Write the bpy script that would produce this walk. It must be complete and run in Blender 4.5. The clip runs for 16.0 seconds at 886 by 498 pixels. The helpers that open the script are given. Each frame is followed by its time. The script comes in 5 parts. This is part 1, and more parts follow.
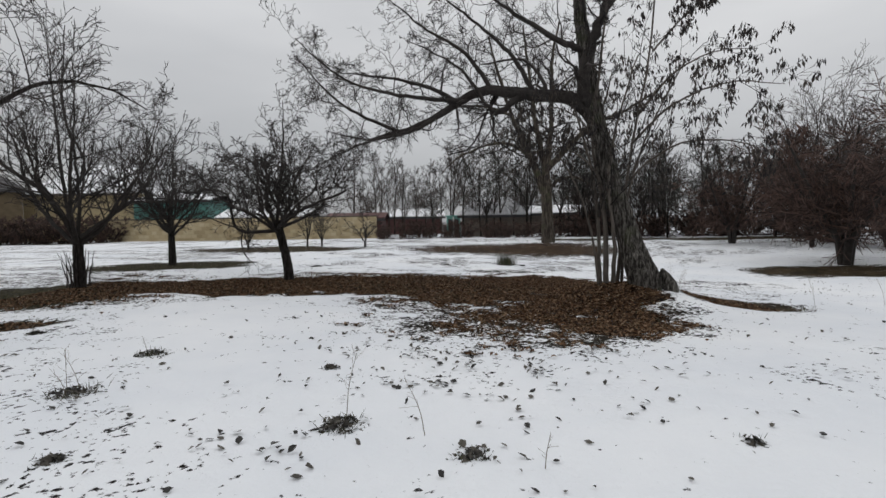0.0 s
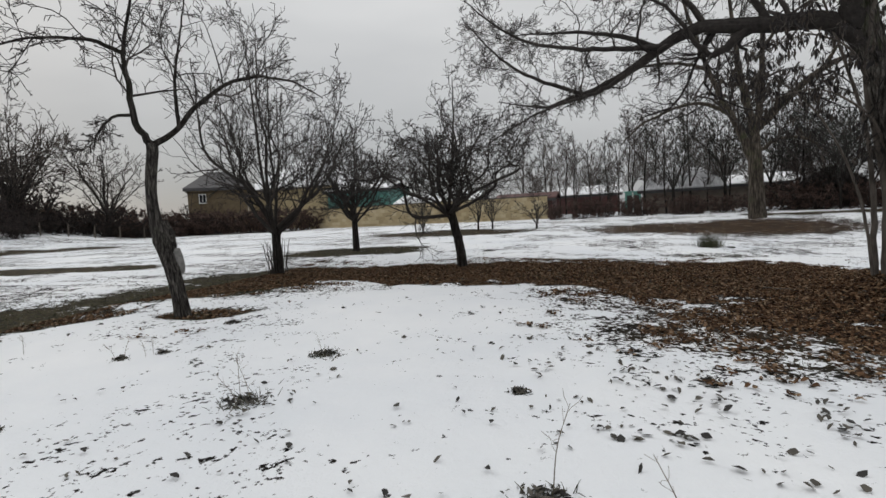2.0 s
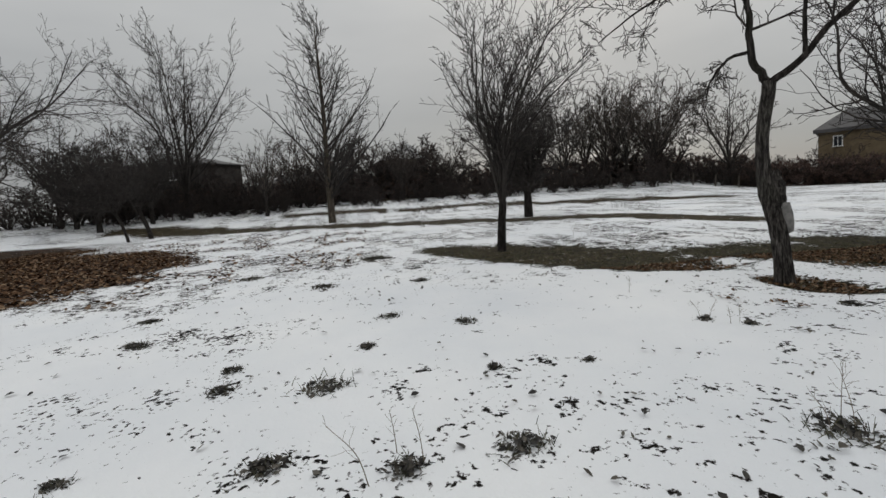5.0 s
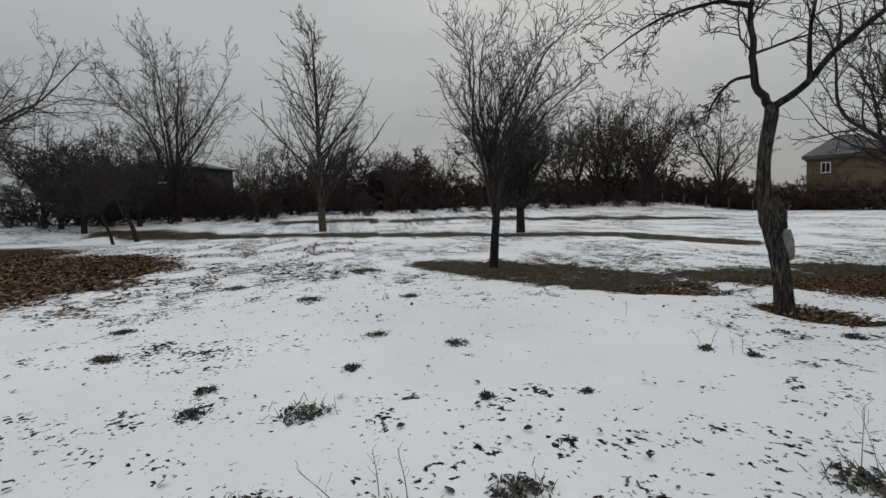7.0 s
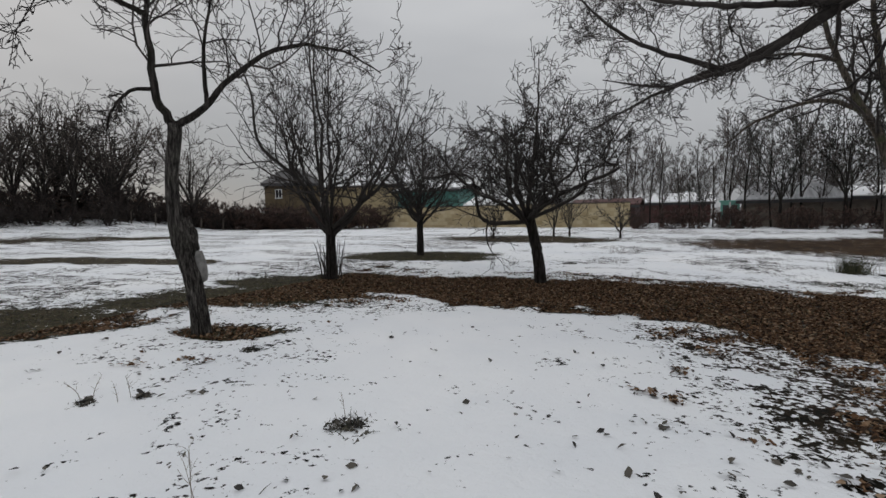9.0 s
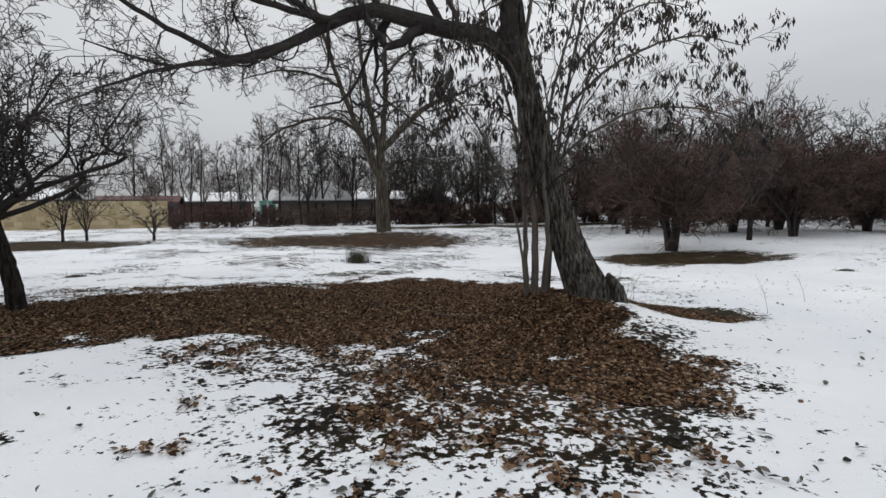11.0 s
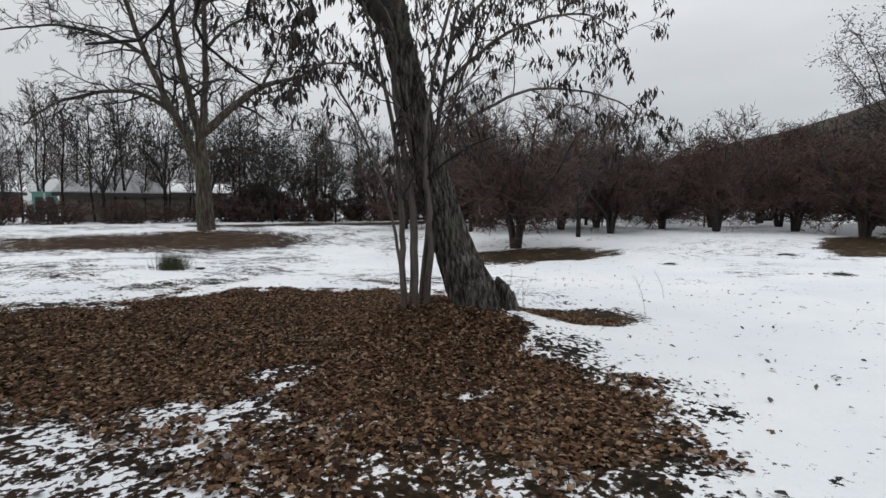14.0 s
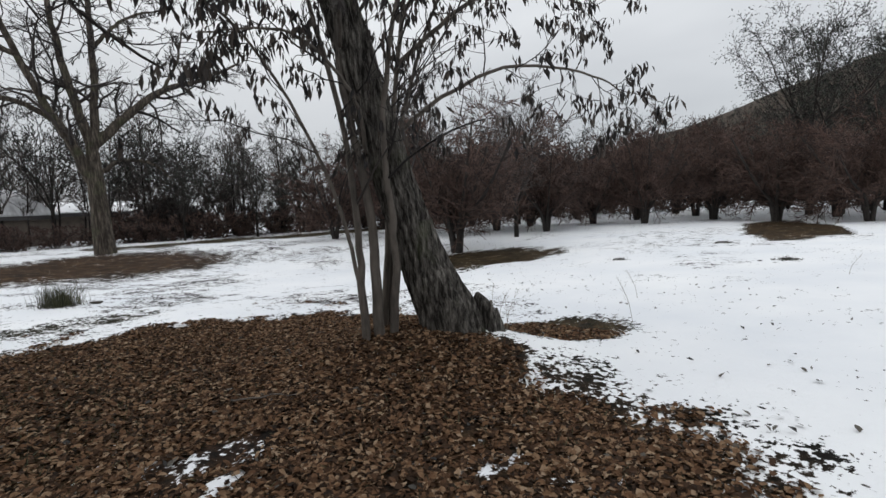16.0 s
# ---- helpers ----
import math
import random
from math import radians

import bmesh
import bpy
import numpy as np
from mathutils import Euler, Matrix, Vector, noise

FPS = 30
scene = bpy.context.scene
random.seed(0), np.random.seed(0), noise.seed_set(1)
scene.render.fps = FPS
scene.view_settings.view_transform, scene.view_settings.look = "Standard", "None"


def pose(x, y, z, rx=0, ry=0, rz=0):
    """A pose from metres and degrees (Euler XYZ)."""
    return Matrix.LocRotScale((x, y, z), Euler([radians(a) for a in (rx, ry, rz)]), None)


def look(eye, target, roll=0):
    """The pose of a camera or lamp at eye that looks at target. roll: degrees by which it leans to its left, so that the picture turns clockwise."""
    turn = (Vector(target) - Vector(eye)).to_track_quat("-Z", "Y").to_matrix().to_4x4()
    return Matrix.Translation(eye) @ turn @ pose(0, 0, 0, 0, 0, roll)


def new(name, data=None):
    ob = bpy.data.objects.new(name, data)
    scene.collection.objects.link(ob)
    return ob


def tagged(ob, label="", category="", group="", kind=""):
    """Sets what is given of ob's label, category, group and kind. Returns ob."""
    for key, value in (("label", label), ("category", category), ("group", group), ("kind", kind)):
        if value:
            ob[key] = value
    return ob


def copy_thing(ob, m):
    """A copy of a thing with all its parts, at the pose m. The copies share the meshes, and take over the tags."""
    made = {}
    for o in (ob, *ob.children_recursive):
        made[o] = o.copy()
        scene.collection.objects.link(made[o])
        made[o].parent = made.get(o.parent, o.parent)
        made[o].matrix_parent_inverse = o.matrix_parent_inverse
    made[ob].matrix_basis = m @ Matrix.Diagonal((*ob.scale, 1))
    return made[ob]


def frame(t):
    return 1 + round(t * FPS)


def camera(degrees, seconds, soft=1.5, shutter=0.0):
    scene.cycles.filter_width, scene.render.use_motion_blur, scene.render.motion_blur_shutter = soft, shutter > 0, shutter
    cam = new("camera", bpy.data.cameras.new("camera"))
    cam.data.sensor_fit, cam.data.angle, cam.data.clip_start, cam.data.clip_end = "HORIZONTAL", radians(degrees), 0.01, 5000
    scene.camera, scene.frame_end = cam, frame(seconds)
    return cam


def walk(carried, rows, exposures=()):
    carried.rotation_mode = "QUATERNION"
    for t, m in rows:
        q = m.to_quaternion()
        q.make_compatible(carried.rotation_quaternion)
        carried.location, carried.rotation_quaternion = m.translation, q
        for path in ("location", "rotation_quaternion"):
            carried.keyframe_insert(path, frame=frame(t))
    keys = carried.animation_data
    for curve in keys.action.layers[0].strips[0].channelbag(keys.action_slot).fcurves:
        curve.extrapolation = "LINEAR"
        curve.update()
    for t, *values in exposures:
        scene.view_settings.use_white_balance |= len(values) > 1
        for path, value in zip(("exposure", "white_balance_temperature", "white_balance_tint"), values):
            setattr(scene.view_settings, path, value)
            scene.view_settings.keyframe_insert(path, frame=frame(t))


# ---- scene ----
cam = camera(84.0, 16.0)
PATH = [
    (0, (0.016, 0.043, 1.453), (0.028, 2.04, 1.341), -0.9),
    (0.5, (-0.082, 0.343, 1.467), (-0.309, 2.326, 1.338), -1.6),
    (1, (-0.243, 0.659, 1.489), (-0.505, 2.637, 1.346), -1.3),
    (1.5, (-0.328, 0.894, 1.488), (-0.594, 2.87, 1.323), -2.0),
    (2, (-0.377, 1.199, 1.469), (-1.031, 3.082, 1.303), -3.2),
    (2.5, (-0.451, 1.404, 1.469), (-1.314, 3.202, 1.309), -2.8),
    (3, (-0.572, 1.613, 1.47), (-1.569, 3.339, 1.31), -2.6),
    (3.5, (-0.705, 1.742, 1.476), (-2.107, 3.158, 1.301), -2.9),
    (4, (-0.786, 1.907, 1.476), (-2.541, 2.846, 1.28), -3.5),
    (4.5, (-0.813, 1.894, 1.477), (-2.739, 2.392, 1.269), -3.8),
    (5, (-0.814, 1.802, 1.491), (-2.79, 2.019, 1.276), -4.1),
    (5.2, (-0.752, 1.776, 1.513), (-2.739, 1.853, 1.298), -4.0),
    (6.2, (-0.86, 1.76, 1.52), (-2.852, 1.7, 1.33), -3.4),
    (7.3, (-1.089, 1.889, 1.531), (-3.022, 2.375, 1.365), -2.3),
    (7.5, (-1.012, 2.052, 1.524), (-2.899, 2.694, 1.352), -2.8),
    (8, (-0.988, 2.285, 1.536), (-2.728, 3.256, 1.367), -2.1),
    (8.5, (-1.006, 2.528, 1.553), (-2.419, 3.936, 1.419), -1.4),
    (9, (-1.103, 2.86, 1.514), (-2.011, 4.636, 1.365), -1.1),
    (9.5, (-1.121, 3.05, 1.55), (-1.497, 5.008, 1.392), -0.6),
    (10, (-1.011, 3.313, 1.534), (-0.932, 5.303, 1.351), -1.4),
    (10.2, (-0.932, 3.396, 1.513), (-0.736, 5.377, 1.328), -1.3),
    (11.25, (-0.74, 3.80, 1.515), (0.195, 5.56, 1.34), -0.2),
    (12.3, (-0.638, 4.226, 1.522), (0.736, 5.669, 1.352), 1.3),
    (12.5, (-0.594, 4.31, 1.522), (0.81, 5.723, 1.352), 1.6),
    (13, (-0.567, 4.631, 1.493), (0.838, 6.044, 1.317), 1.7),
    (13.5, (-0.522, 4.952, 1.483), (0.871, 6.376, 1.304), 1.2),
    (14, (-0.411, 5.246, 1.431), (0.903, 6.742, 1.245), 0.4),
    (14.5, (-0.293, 5.553, 1.427), (0.976, 7.088, 1.236), -0.0),
    (15, (-0.243, 5.936, 1.436), (1.134, 7.374, 1.251), -1.5),
    (15.5, (-0.15, 6.221, 1.423), (1.308, 7.578, 1.238), -2.4),
    (16, (0.043, 6.392, 1.422), (1.564, 7.679, 1.251), -2.5),
]
EXPOSURES = [(0.0, -0.2, 6500, 10), (2.0, -0.14, 6600, 9), (3.2, -0.22, 6620, 9), (5.0, -0.35, 6650, 8), (7.5, -0.46, 6520, 8), (9.1, -0.45, 6480, 10), (10.2, -0.1, 6470, 10), (12.3, 0.05, 6450, 9), (16.0, 0.1, 6400, 9)]
walk(cam, [(t, look(eye, target, roll)) for t, eye, target, roll in PATH], EXPOSURES)

# ---- world and sun: a closed, bright overcast ----
world = bpy.data.worlds.new("overcast_sky")
scene.world = world
world.use_nodes = True
wn, wl = world.node_tree.nodes, world.node_tree.links
wn.clear()
SUN_EL, SUN_ROT = radians(27), radians(-68)
w_out = wn.new("ShaderNodeOutputWorld")
w_bg = wn.new("ShaderNodeBackground")
w_sky = wn.new("ShaderNodeTexSky")
w_sky.sky_type, w_sky.sun_disc = "NISHITA", False
w_sky.sun_elevation, w_sky.sun_rotation = SUN_EL, SUN_ROT
w_co = wn.new("ShaderNodeTexCoord")
w_map = wn.new("ShaderNodeMapping")
w_map.inputs["Scale"].default_value = (1.2, 1.2, 4.0)
w_noise = wn.new("ShaderNodeTexNoise")
w_noise.inputs["Scale"].default_value = 1.3
w_noise.inputs["Detail"].default_value = 4
w_ramp = wn.new("ShaderNodeValToRGB")
w_ramp.color_ramp.elements[0].position, w_ramp.color_ramp.elements[0].color = 0.3, (5.6, 5.7, 5.86, 1)
w_ramp.color_ramp.elements[1].position, w_ramp.color_ramp.elements[1].color = 0.75, (7.3, 7.35, 7.43, 1)
w_sep = wn.new("ShaderNodeSeparateXYZ")
w_grad = wn.new("ShaderNodeValToRGB")
w_grad.color_ramp.elements[0].position, w_grad.color_ramp.elements[0].color = 0.0, (0.60, 0.61, 0.63, 1)
w_grad.color_ramp.elements[1].position, w_grad.color_ramp.elements[1].color = 0.9, (1.75, 1.75, 1.75, 1)
w_step = w_grad.color_ramp.elements.new(0.3)
w_step.color = (1.06, 1.06, 1.06, 1)
w_mul = wn.new("ShaderNodeMix")
w_mul.data_type, w_mul.blend_type = "RGBA", "MULTIPLY"
w_mul.inputs["Factor"].default_value = 1.0
w_mix = wn.new("ShaderNodeMix")
w_mix.data_type = "RGBA"
w_mix.inputs["Factor"].default_value = 0.93
wl.new(w_co.outputs["Generated"], w_map.inputs["Vector"])
wl.new(w_map.outputs["Vector"], w_noise.inputs["Vector"])
wl.new(w_noise.outputs["Fac"], w_ramp.inputs["Fac"])
wl.new(w_sky.outputs["Color"], w_mix.inputs["A"])
wl.new(w_co.outputs["Generated"], w_sep.inputs["Vector"])
wl.new(w_sep.outputs["Z"], w_grad.inputs["Fac"])
wl.new(w_ramp.outputs["Color"], w_mul.inputs["A"])
wl.new(w_grad.outputs["Color"], w_mul.inputs["B"])
w_thin = wn.new("ShaderNodeMath")
w_thin.operation = "MULTIPLY_ADD"
w_thin.inputs[1].default_value, w_thin.inputs[2].default_value = 0.10, 1.02
wl.new(w_sep.outputs["X"], w_thin.inputs[0])
w_scale = wn.new("ShaderNodeVectorMath")
w_scale.operation = "SCALE"
wl.new(w_mul.outputs["Result"], w_scale.inputs[0])
wl.new(w_thin.outputs["Value"], w_scale.inputs["Scale"])
wl.new(w_scale.outputs["Vector"], w_mix.inputs["B"])
wl.new(w_mix.outputs["Result"], w_bg.inputs["Color"])
w_bg.inputs["Strength"].default_value = 0.1
wl.new(w_bg.outputs["Background"], w_out.inputs["Surface"])

sun = new("sun", bpy.data.lights.new("sun", "SUN"))
sun.data.energy, sun.data.angle, sun.data.color = 0.5, radians(40), (1.0, 0.97, 0.93)
sun.matrix_world = look((40 * math.sin(SUN_ROT), 40 * math.cos(SUN_ROT), 40 * math.tan(SUN_EL)), (0, 0, 0))


# ---- materials ----
def material(name):
    m = bpy.data.materials.new(name)
    m.use_nodes = True
    n, l = m.node_tree.nodes, m.node_tree.links
    return m, n, l, n["Principled BSDF"]


def ramp(n, stops):
    r = n.new("ShaderNodeValToRGB")
    el = r.color_ramp.elements
    while len(el) < len(stops):
        el.new(0.5)
    for e, (p, c) in zip(el, stops):
        e.position, e.color = p, (*c, 1)
    return r


def noise_at(n, l, vec, scale, detail=5, rough=0.6):
    t = n.new("ShaderNodeTexNoise")
    t.inputs["Scale"].default_value, t.inputs["Detail"].default_value, t.inputs["Roughness"].default_value = scale, detail, rough
    if vec is not None:
        l.new(vec, t.inputs["Vector"])
    return t


def bump_to(n, l, height, bsdf, strength, distance):
    b = n.new("ShaderNodeBump")
    b.inputs["Strength"].default_value, b.inputs["Distance"].default_value = strength, distance
    l.new(height, b.inputs["Height"])
    l.new(b.outputs["Normal"], bsdf.inputs["Normal"])
    return b


def mixed(n, l, fac, a, b):
    m = n.new("ShaderNodeMix")
    m.data_type = "RGBA"
    if fac is not None:
        l.new(fac, m.inputs["Factor"])
    for key, v in (("A", a), ("B", b)):
        if isinstance(v, tuple):
            m.inputs[key].default_value = (*v, 1)
        else:
            l.new(v, m.inputs[key])
    return m


def math_node(n, l, op, a, b=0.0):
    m = n.new("ShaderNodeMath")
    m.operation = op
    for i, v in enumerate((a, b)):
        if isinstance(v, (int, float)):
            m.inputs[i].default_value = v
        else:
            l.new(v, m.inputs[i])
    return m.outputs["Value"]


def simple(name, lo, hi, scale=8.0, rough=0.85, bump=0.3, dist=0.01, stretch=(1, 1, 1), vary=0.0):
    """Two-tone procedural surface with a second, larger scale of stain."""
    m, n, l, b = material(name)
    co = n.new("ShaderNodeTexCoord")
    mp = n.new("ShaderNodeMapping")
    mp.inputs["Scale"].default_value = stretch
    l.new(co.outputs["Object"], mp.inputs["Vector"])
    fine = noise_at(n, l, mp.outputs["Vector"], scale, 6)
    big = noise_at(n, l, co.outputs["Object"], scale * 0.13, 3)
    s = math_node(n, l, "ADD", math_node(n, l, "MULTIPLY", fine.outputs["Fac"], 0.6), math_node(n, l, "MULTIPLY", big.outputs["Fac"], 0.4))
    if vary:
        g = n.new("ShaderNodeNewGeometry")
        s = math_node(n, l, "ADD", s, math_node(n, l, "MULTIPLY", math_node(n, l, "SUBTRACT", g.outputs["Random Per Island"], 0.5), vary))
    r = ramp(n, [(0.32, lo), (0.68, hi)])
    l.new(s, r.inputs["Fac"])
    l.new(r.outputs["Color"], b.inputs["Base Color"])
    b.inputs["Roughness"].default_value = rough
    bump_to(n, l, fine.outputs["Fac"], b, bump, dist)
    return m


def bark_material(name, dark, light, scale=9.0, moss=(0.07, 0.08, 0.04)):
    m, n, l, b = material(name)
    co = n.new("ShaderNodeTexCoord")
    mp = n.new("ShaderNodeMapping")
    mp.inputs["Scale"].default_value = (1, 1, 0.16)
    l.new(co.outputs["Object"], mp.inputs["Vector"])
    fib = noise_at(n, l, mp.outputs["Vector"], scale * 2.2, 8, 0.7)
    big = noise_at(n, l, co.outputs["Object"], 1.6, 4)
    r = ramp(n, [(0.42, dark), (0.55, tuple(0.62 * a + 0.38 * c for a, c in zip(dark, light))), (0.68, light)])
    l.new(fib.outputs["Fac"], r.inputs["Fac"])
    mr = ramp(n, [(0.52, (0, 0, 0)), (0.75, (0.7, 0.7, 0.7))])
    l.new(big.outputs["Fac"], mr.inputs["Fac"])
    mx = mixed(n, l, mr.outputs["Color"], r.outputs["Color"], moss)
    l.new(mx.outputs["Result"], b.inputs["Base Color"])
    b.inputs["Roughness"].default_value = 0.95
    b.inputs["Specular IOR Level"].default_value = 0.2
    bump_to(n, l, fib.outputs["Fac"], b, 1.0, 0.05)
    return m


BARK_BIG = bark_material("furrowed_grey_bark", (0.014, 0.012, 0.010), (0.25, 0.23, 0.205), 11)
BARK_MOTTLED = bark_material("mottled_grey_bark", (0.012, 0.010, 0.009), (0.17, 0.155, 0.14), 16, (0.04, 0.042, 0.03))
BARK_FAR = bark_material("pale_brown_bark", (0.035, 0.029, 0.024), (0.19, 0.16, 0.13), 6)
BARK = bark_material("dark_bark", (0.010, 0.008, 0.007), (0.075, 0.066, 0.060), 12, (0.03, 0.032, 0.02))
BARK_DARK = simple("dark_limb_bark", (0.012, 0.010, 0.009), (0.055, 0.047, 0.042), 14, 0.95)
TWIG = simple("dark_twig", (0.014, 0.012, 0.011), (0.052, 0.043, 0.039), 4, 0.9, 0.1, vary=0.5)
TWIG_RED = simple("reddish_twig", (0.030, 0.018, 0.015), (0.12, 0.073, 0.058), 2, 0.9, 0.1, vary=0.6)
TWIG_DARK = simple("dark_red_brown_twig", (0.012, 0.009, 0.008), (0.048, 0.033, 0.028), 2, 0.9, 0.1, vary=0.5)
TWIG_FAR = simple("grey_brown_twig", (0.05, 0.042, 0.040), (0.13, 0.11, 0.10), 2, 0.9, 0.1, vary=0.5)
WOOD_CUT = simple("weathered_broken_wood", (0.075, 0.073, 0.07), (0.27, 0.26, 0.245), 18, 0.9, 0.9)
PALE_BARK = simple("grey_brown_sapling_bark", (0.040, 0.034, 0.029), (0.15, 0.128, 0.108), 20, 0.9, 0.5, stretch=(1, 1, 0.2))
DRY_LEAF = simple("dark_dry_hanging_leaf", (0.012, 0.010, 0.010), (0.05, 0.038, 0.030), 5, 0.8, 0.2, vary=0.7)
CONIFER = simple("grey_green_foliage", (0.022, 0.030, 0.025), (0.065, 0.072, 0.058), 2, 0.9, 0.2, vary=0.6)


def leaf_material():
    m, n, l, bs = material("fallen_brown_leaf")
    geo = n.new("ShaderNodeNewGeometry")
    tex = noise_at(n, l, n.new("ShaderNodeTexCoord").outputs["Object"], 45.0, 3)
    s = math_node(n, l, "ADD", math_node(n, l, "MULTIPLY", geo.outputs["Random Per Island"], 0.8), math_node(n, l, "MULTIPLY", tex.outputs["Fac"], 0.2))
    r = ramp(n, [(0.08, (0.012, 0.008, 0.005)), (0.35, (0.052, 0.027, 0.014)), (0.6, (0.125, 0.066, 0.034)), (0.8, (0.20, 0.125, 0.072)), (0.95, (0.34, 0.255, 0.175))])
    l.new(s, r.inputs["Fac"])
    l.new(r.outputs["Color"], bs.inputs["Base Color"])
    bs.inputs["Roughness"].default_value = 0.85
    bs.inputs["Specular IOR Level"].default_value = 0.2
    bump_to(n, l, tex.outputs["Fac"], bs, 0.4, 0.006)
    return m


FALLEN = leaf_material()
FALLEN_DARK = simple("wet_dark_leaf", (0.018, 0.016, 0.014), (0.085, 0.075, 0.06), 9, 0.7, 0.3, vary=0.9)
GRASS = simple("dull_winter_grass", (0.020, 0.025, 0.010), (0.085, 0.082, 0.040), 5, 0.9, 0.1, vary=0.8)
STRAW = simple("dry_straw_stem", (0.09, 0.07, 0.05), (0.24, 0.20, 0.15), 5, 0.9, 0.1, vary=0.6)
CLOD = simple("dark_soil_clod", (0.02, 0.018, 0.014), (0.07, 0.06, 0.045), 16, 0.95, 0.8)
SNOW = simple("old_snow", (0.80, 0.81, 0.83), (0.90, 0.91, 0.92), 3, 0.8, 0.4, 0.03)
ROOF_SNOW = simple("patchy_roof_snow", (0.26, 0.26, 0.27), (0.82, 0.83, 0.85), 1.8, 0.8, 0.4, 0.03, stretch=(2.5, 0.5, 0.5))
YELLOW = simple("yellow_stone_wall", (0.30, 0.235, 0.13), (0.48, 0.39, 0.235), 1.6, 0.9, 0.4)
HOUSE_BRICK = simple("tan_brick_wall", (0.085, 0.062, 0.036), (0.175, 0.132, 0.078), 2, 0.9, 0.4)
DARK_ROOF = simple("dark_sheet_roof", (0.03, 0.028, 0.03), (0.08, 0.075, 0.075), 2, 0.6, 0.2)
TEAL = simple("teal_painted_sheet", (0.05, 0.17, 0.15), (0.10, 0.27, 0.235), 2, 0.5, 0.2)
RED_SHEET = simple("dull_red_sheet", (0.07, 0.030, 0.028), (0.14, 0.065, 0.058), 2, 0.7, 0.2)
PLASTER = simple("dirty_plaster_wall", (0.085, 0.07, 0.058), (0.21, 0.175, 0.145), 2, 0.9, 0.3)
DARK_TIMBER = simple("dark_timber_wall", (0.022, 0.019, 0.017), (0.065, 0.056, 0.05), 3, 0.9, 0.3)
GREEN_PAINT = simple("green_painted_wood", (0.12, 0.36, 0.29), (0.22, 0.50, 0.42), 3, 0.6, 0.2)
WHITE_PAINT = simple("white_window_paint", (0.62, 0.62, 0.60), (0.8, 0.8, 0.78), 3, 0.6, 0.1)
FENCE_WOOD = simple("grey_fence_wood", (0.05, 0.04, 0.035), (0.15, 0.125, 0.10), 8, 0.9, 0.4)
GLASS, _n, _l, _b = material("dark_window_glass")
_b.inputs["Base Color"].default_value = (0.02, 0.023, 0.028, 1)
_b.inputs["Roughness"].default_value = 0.08


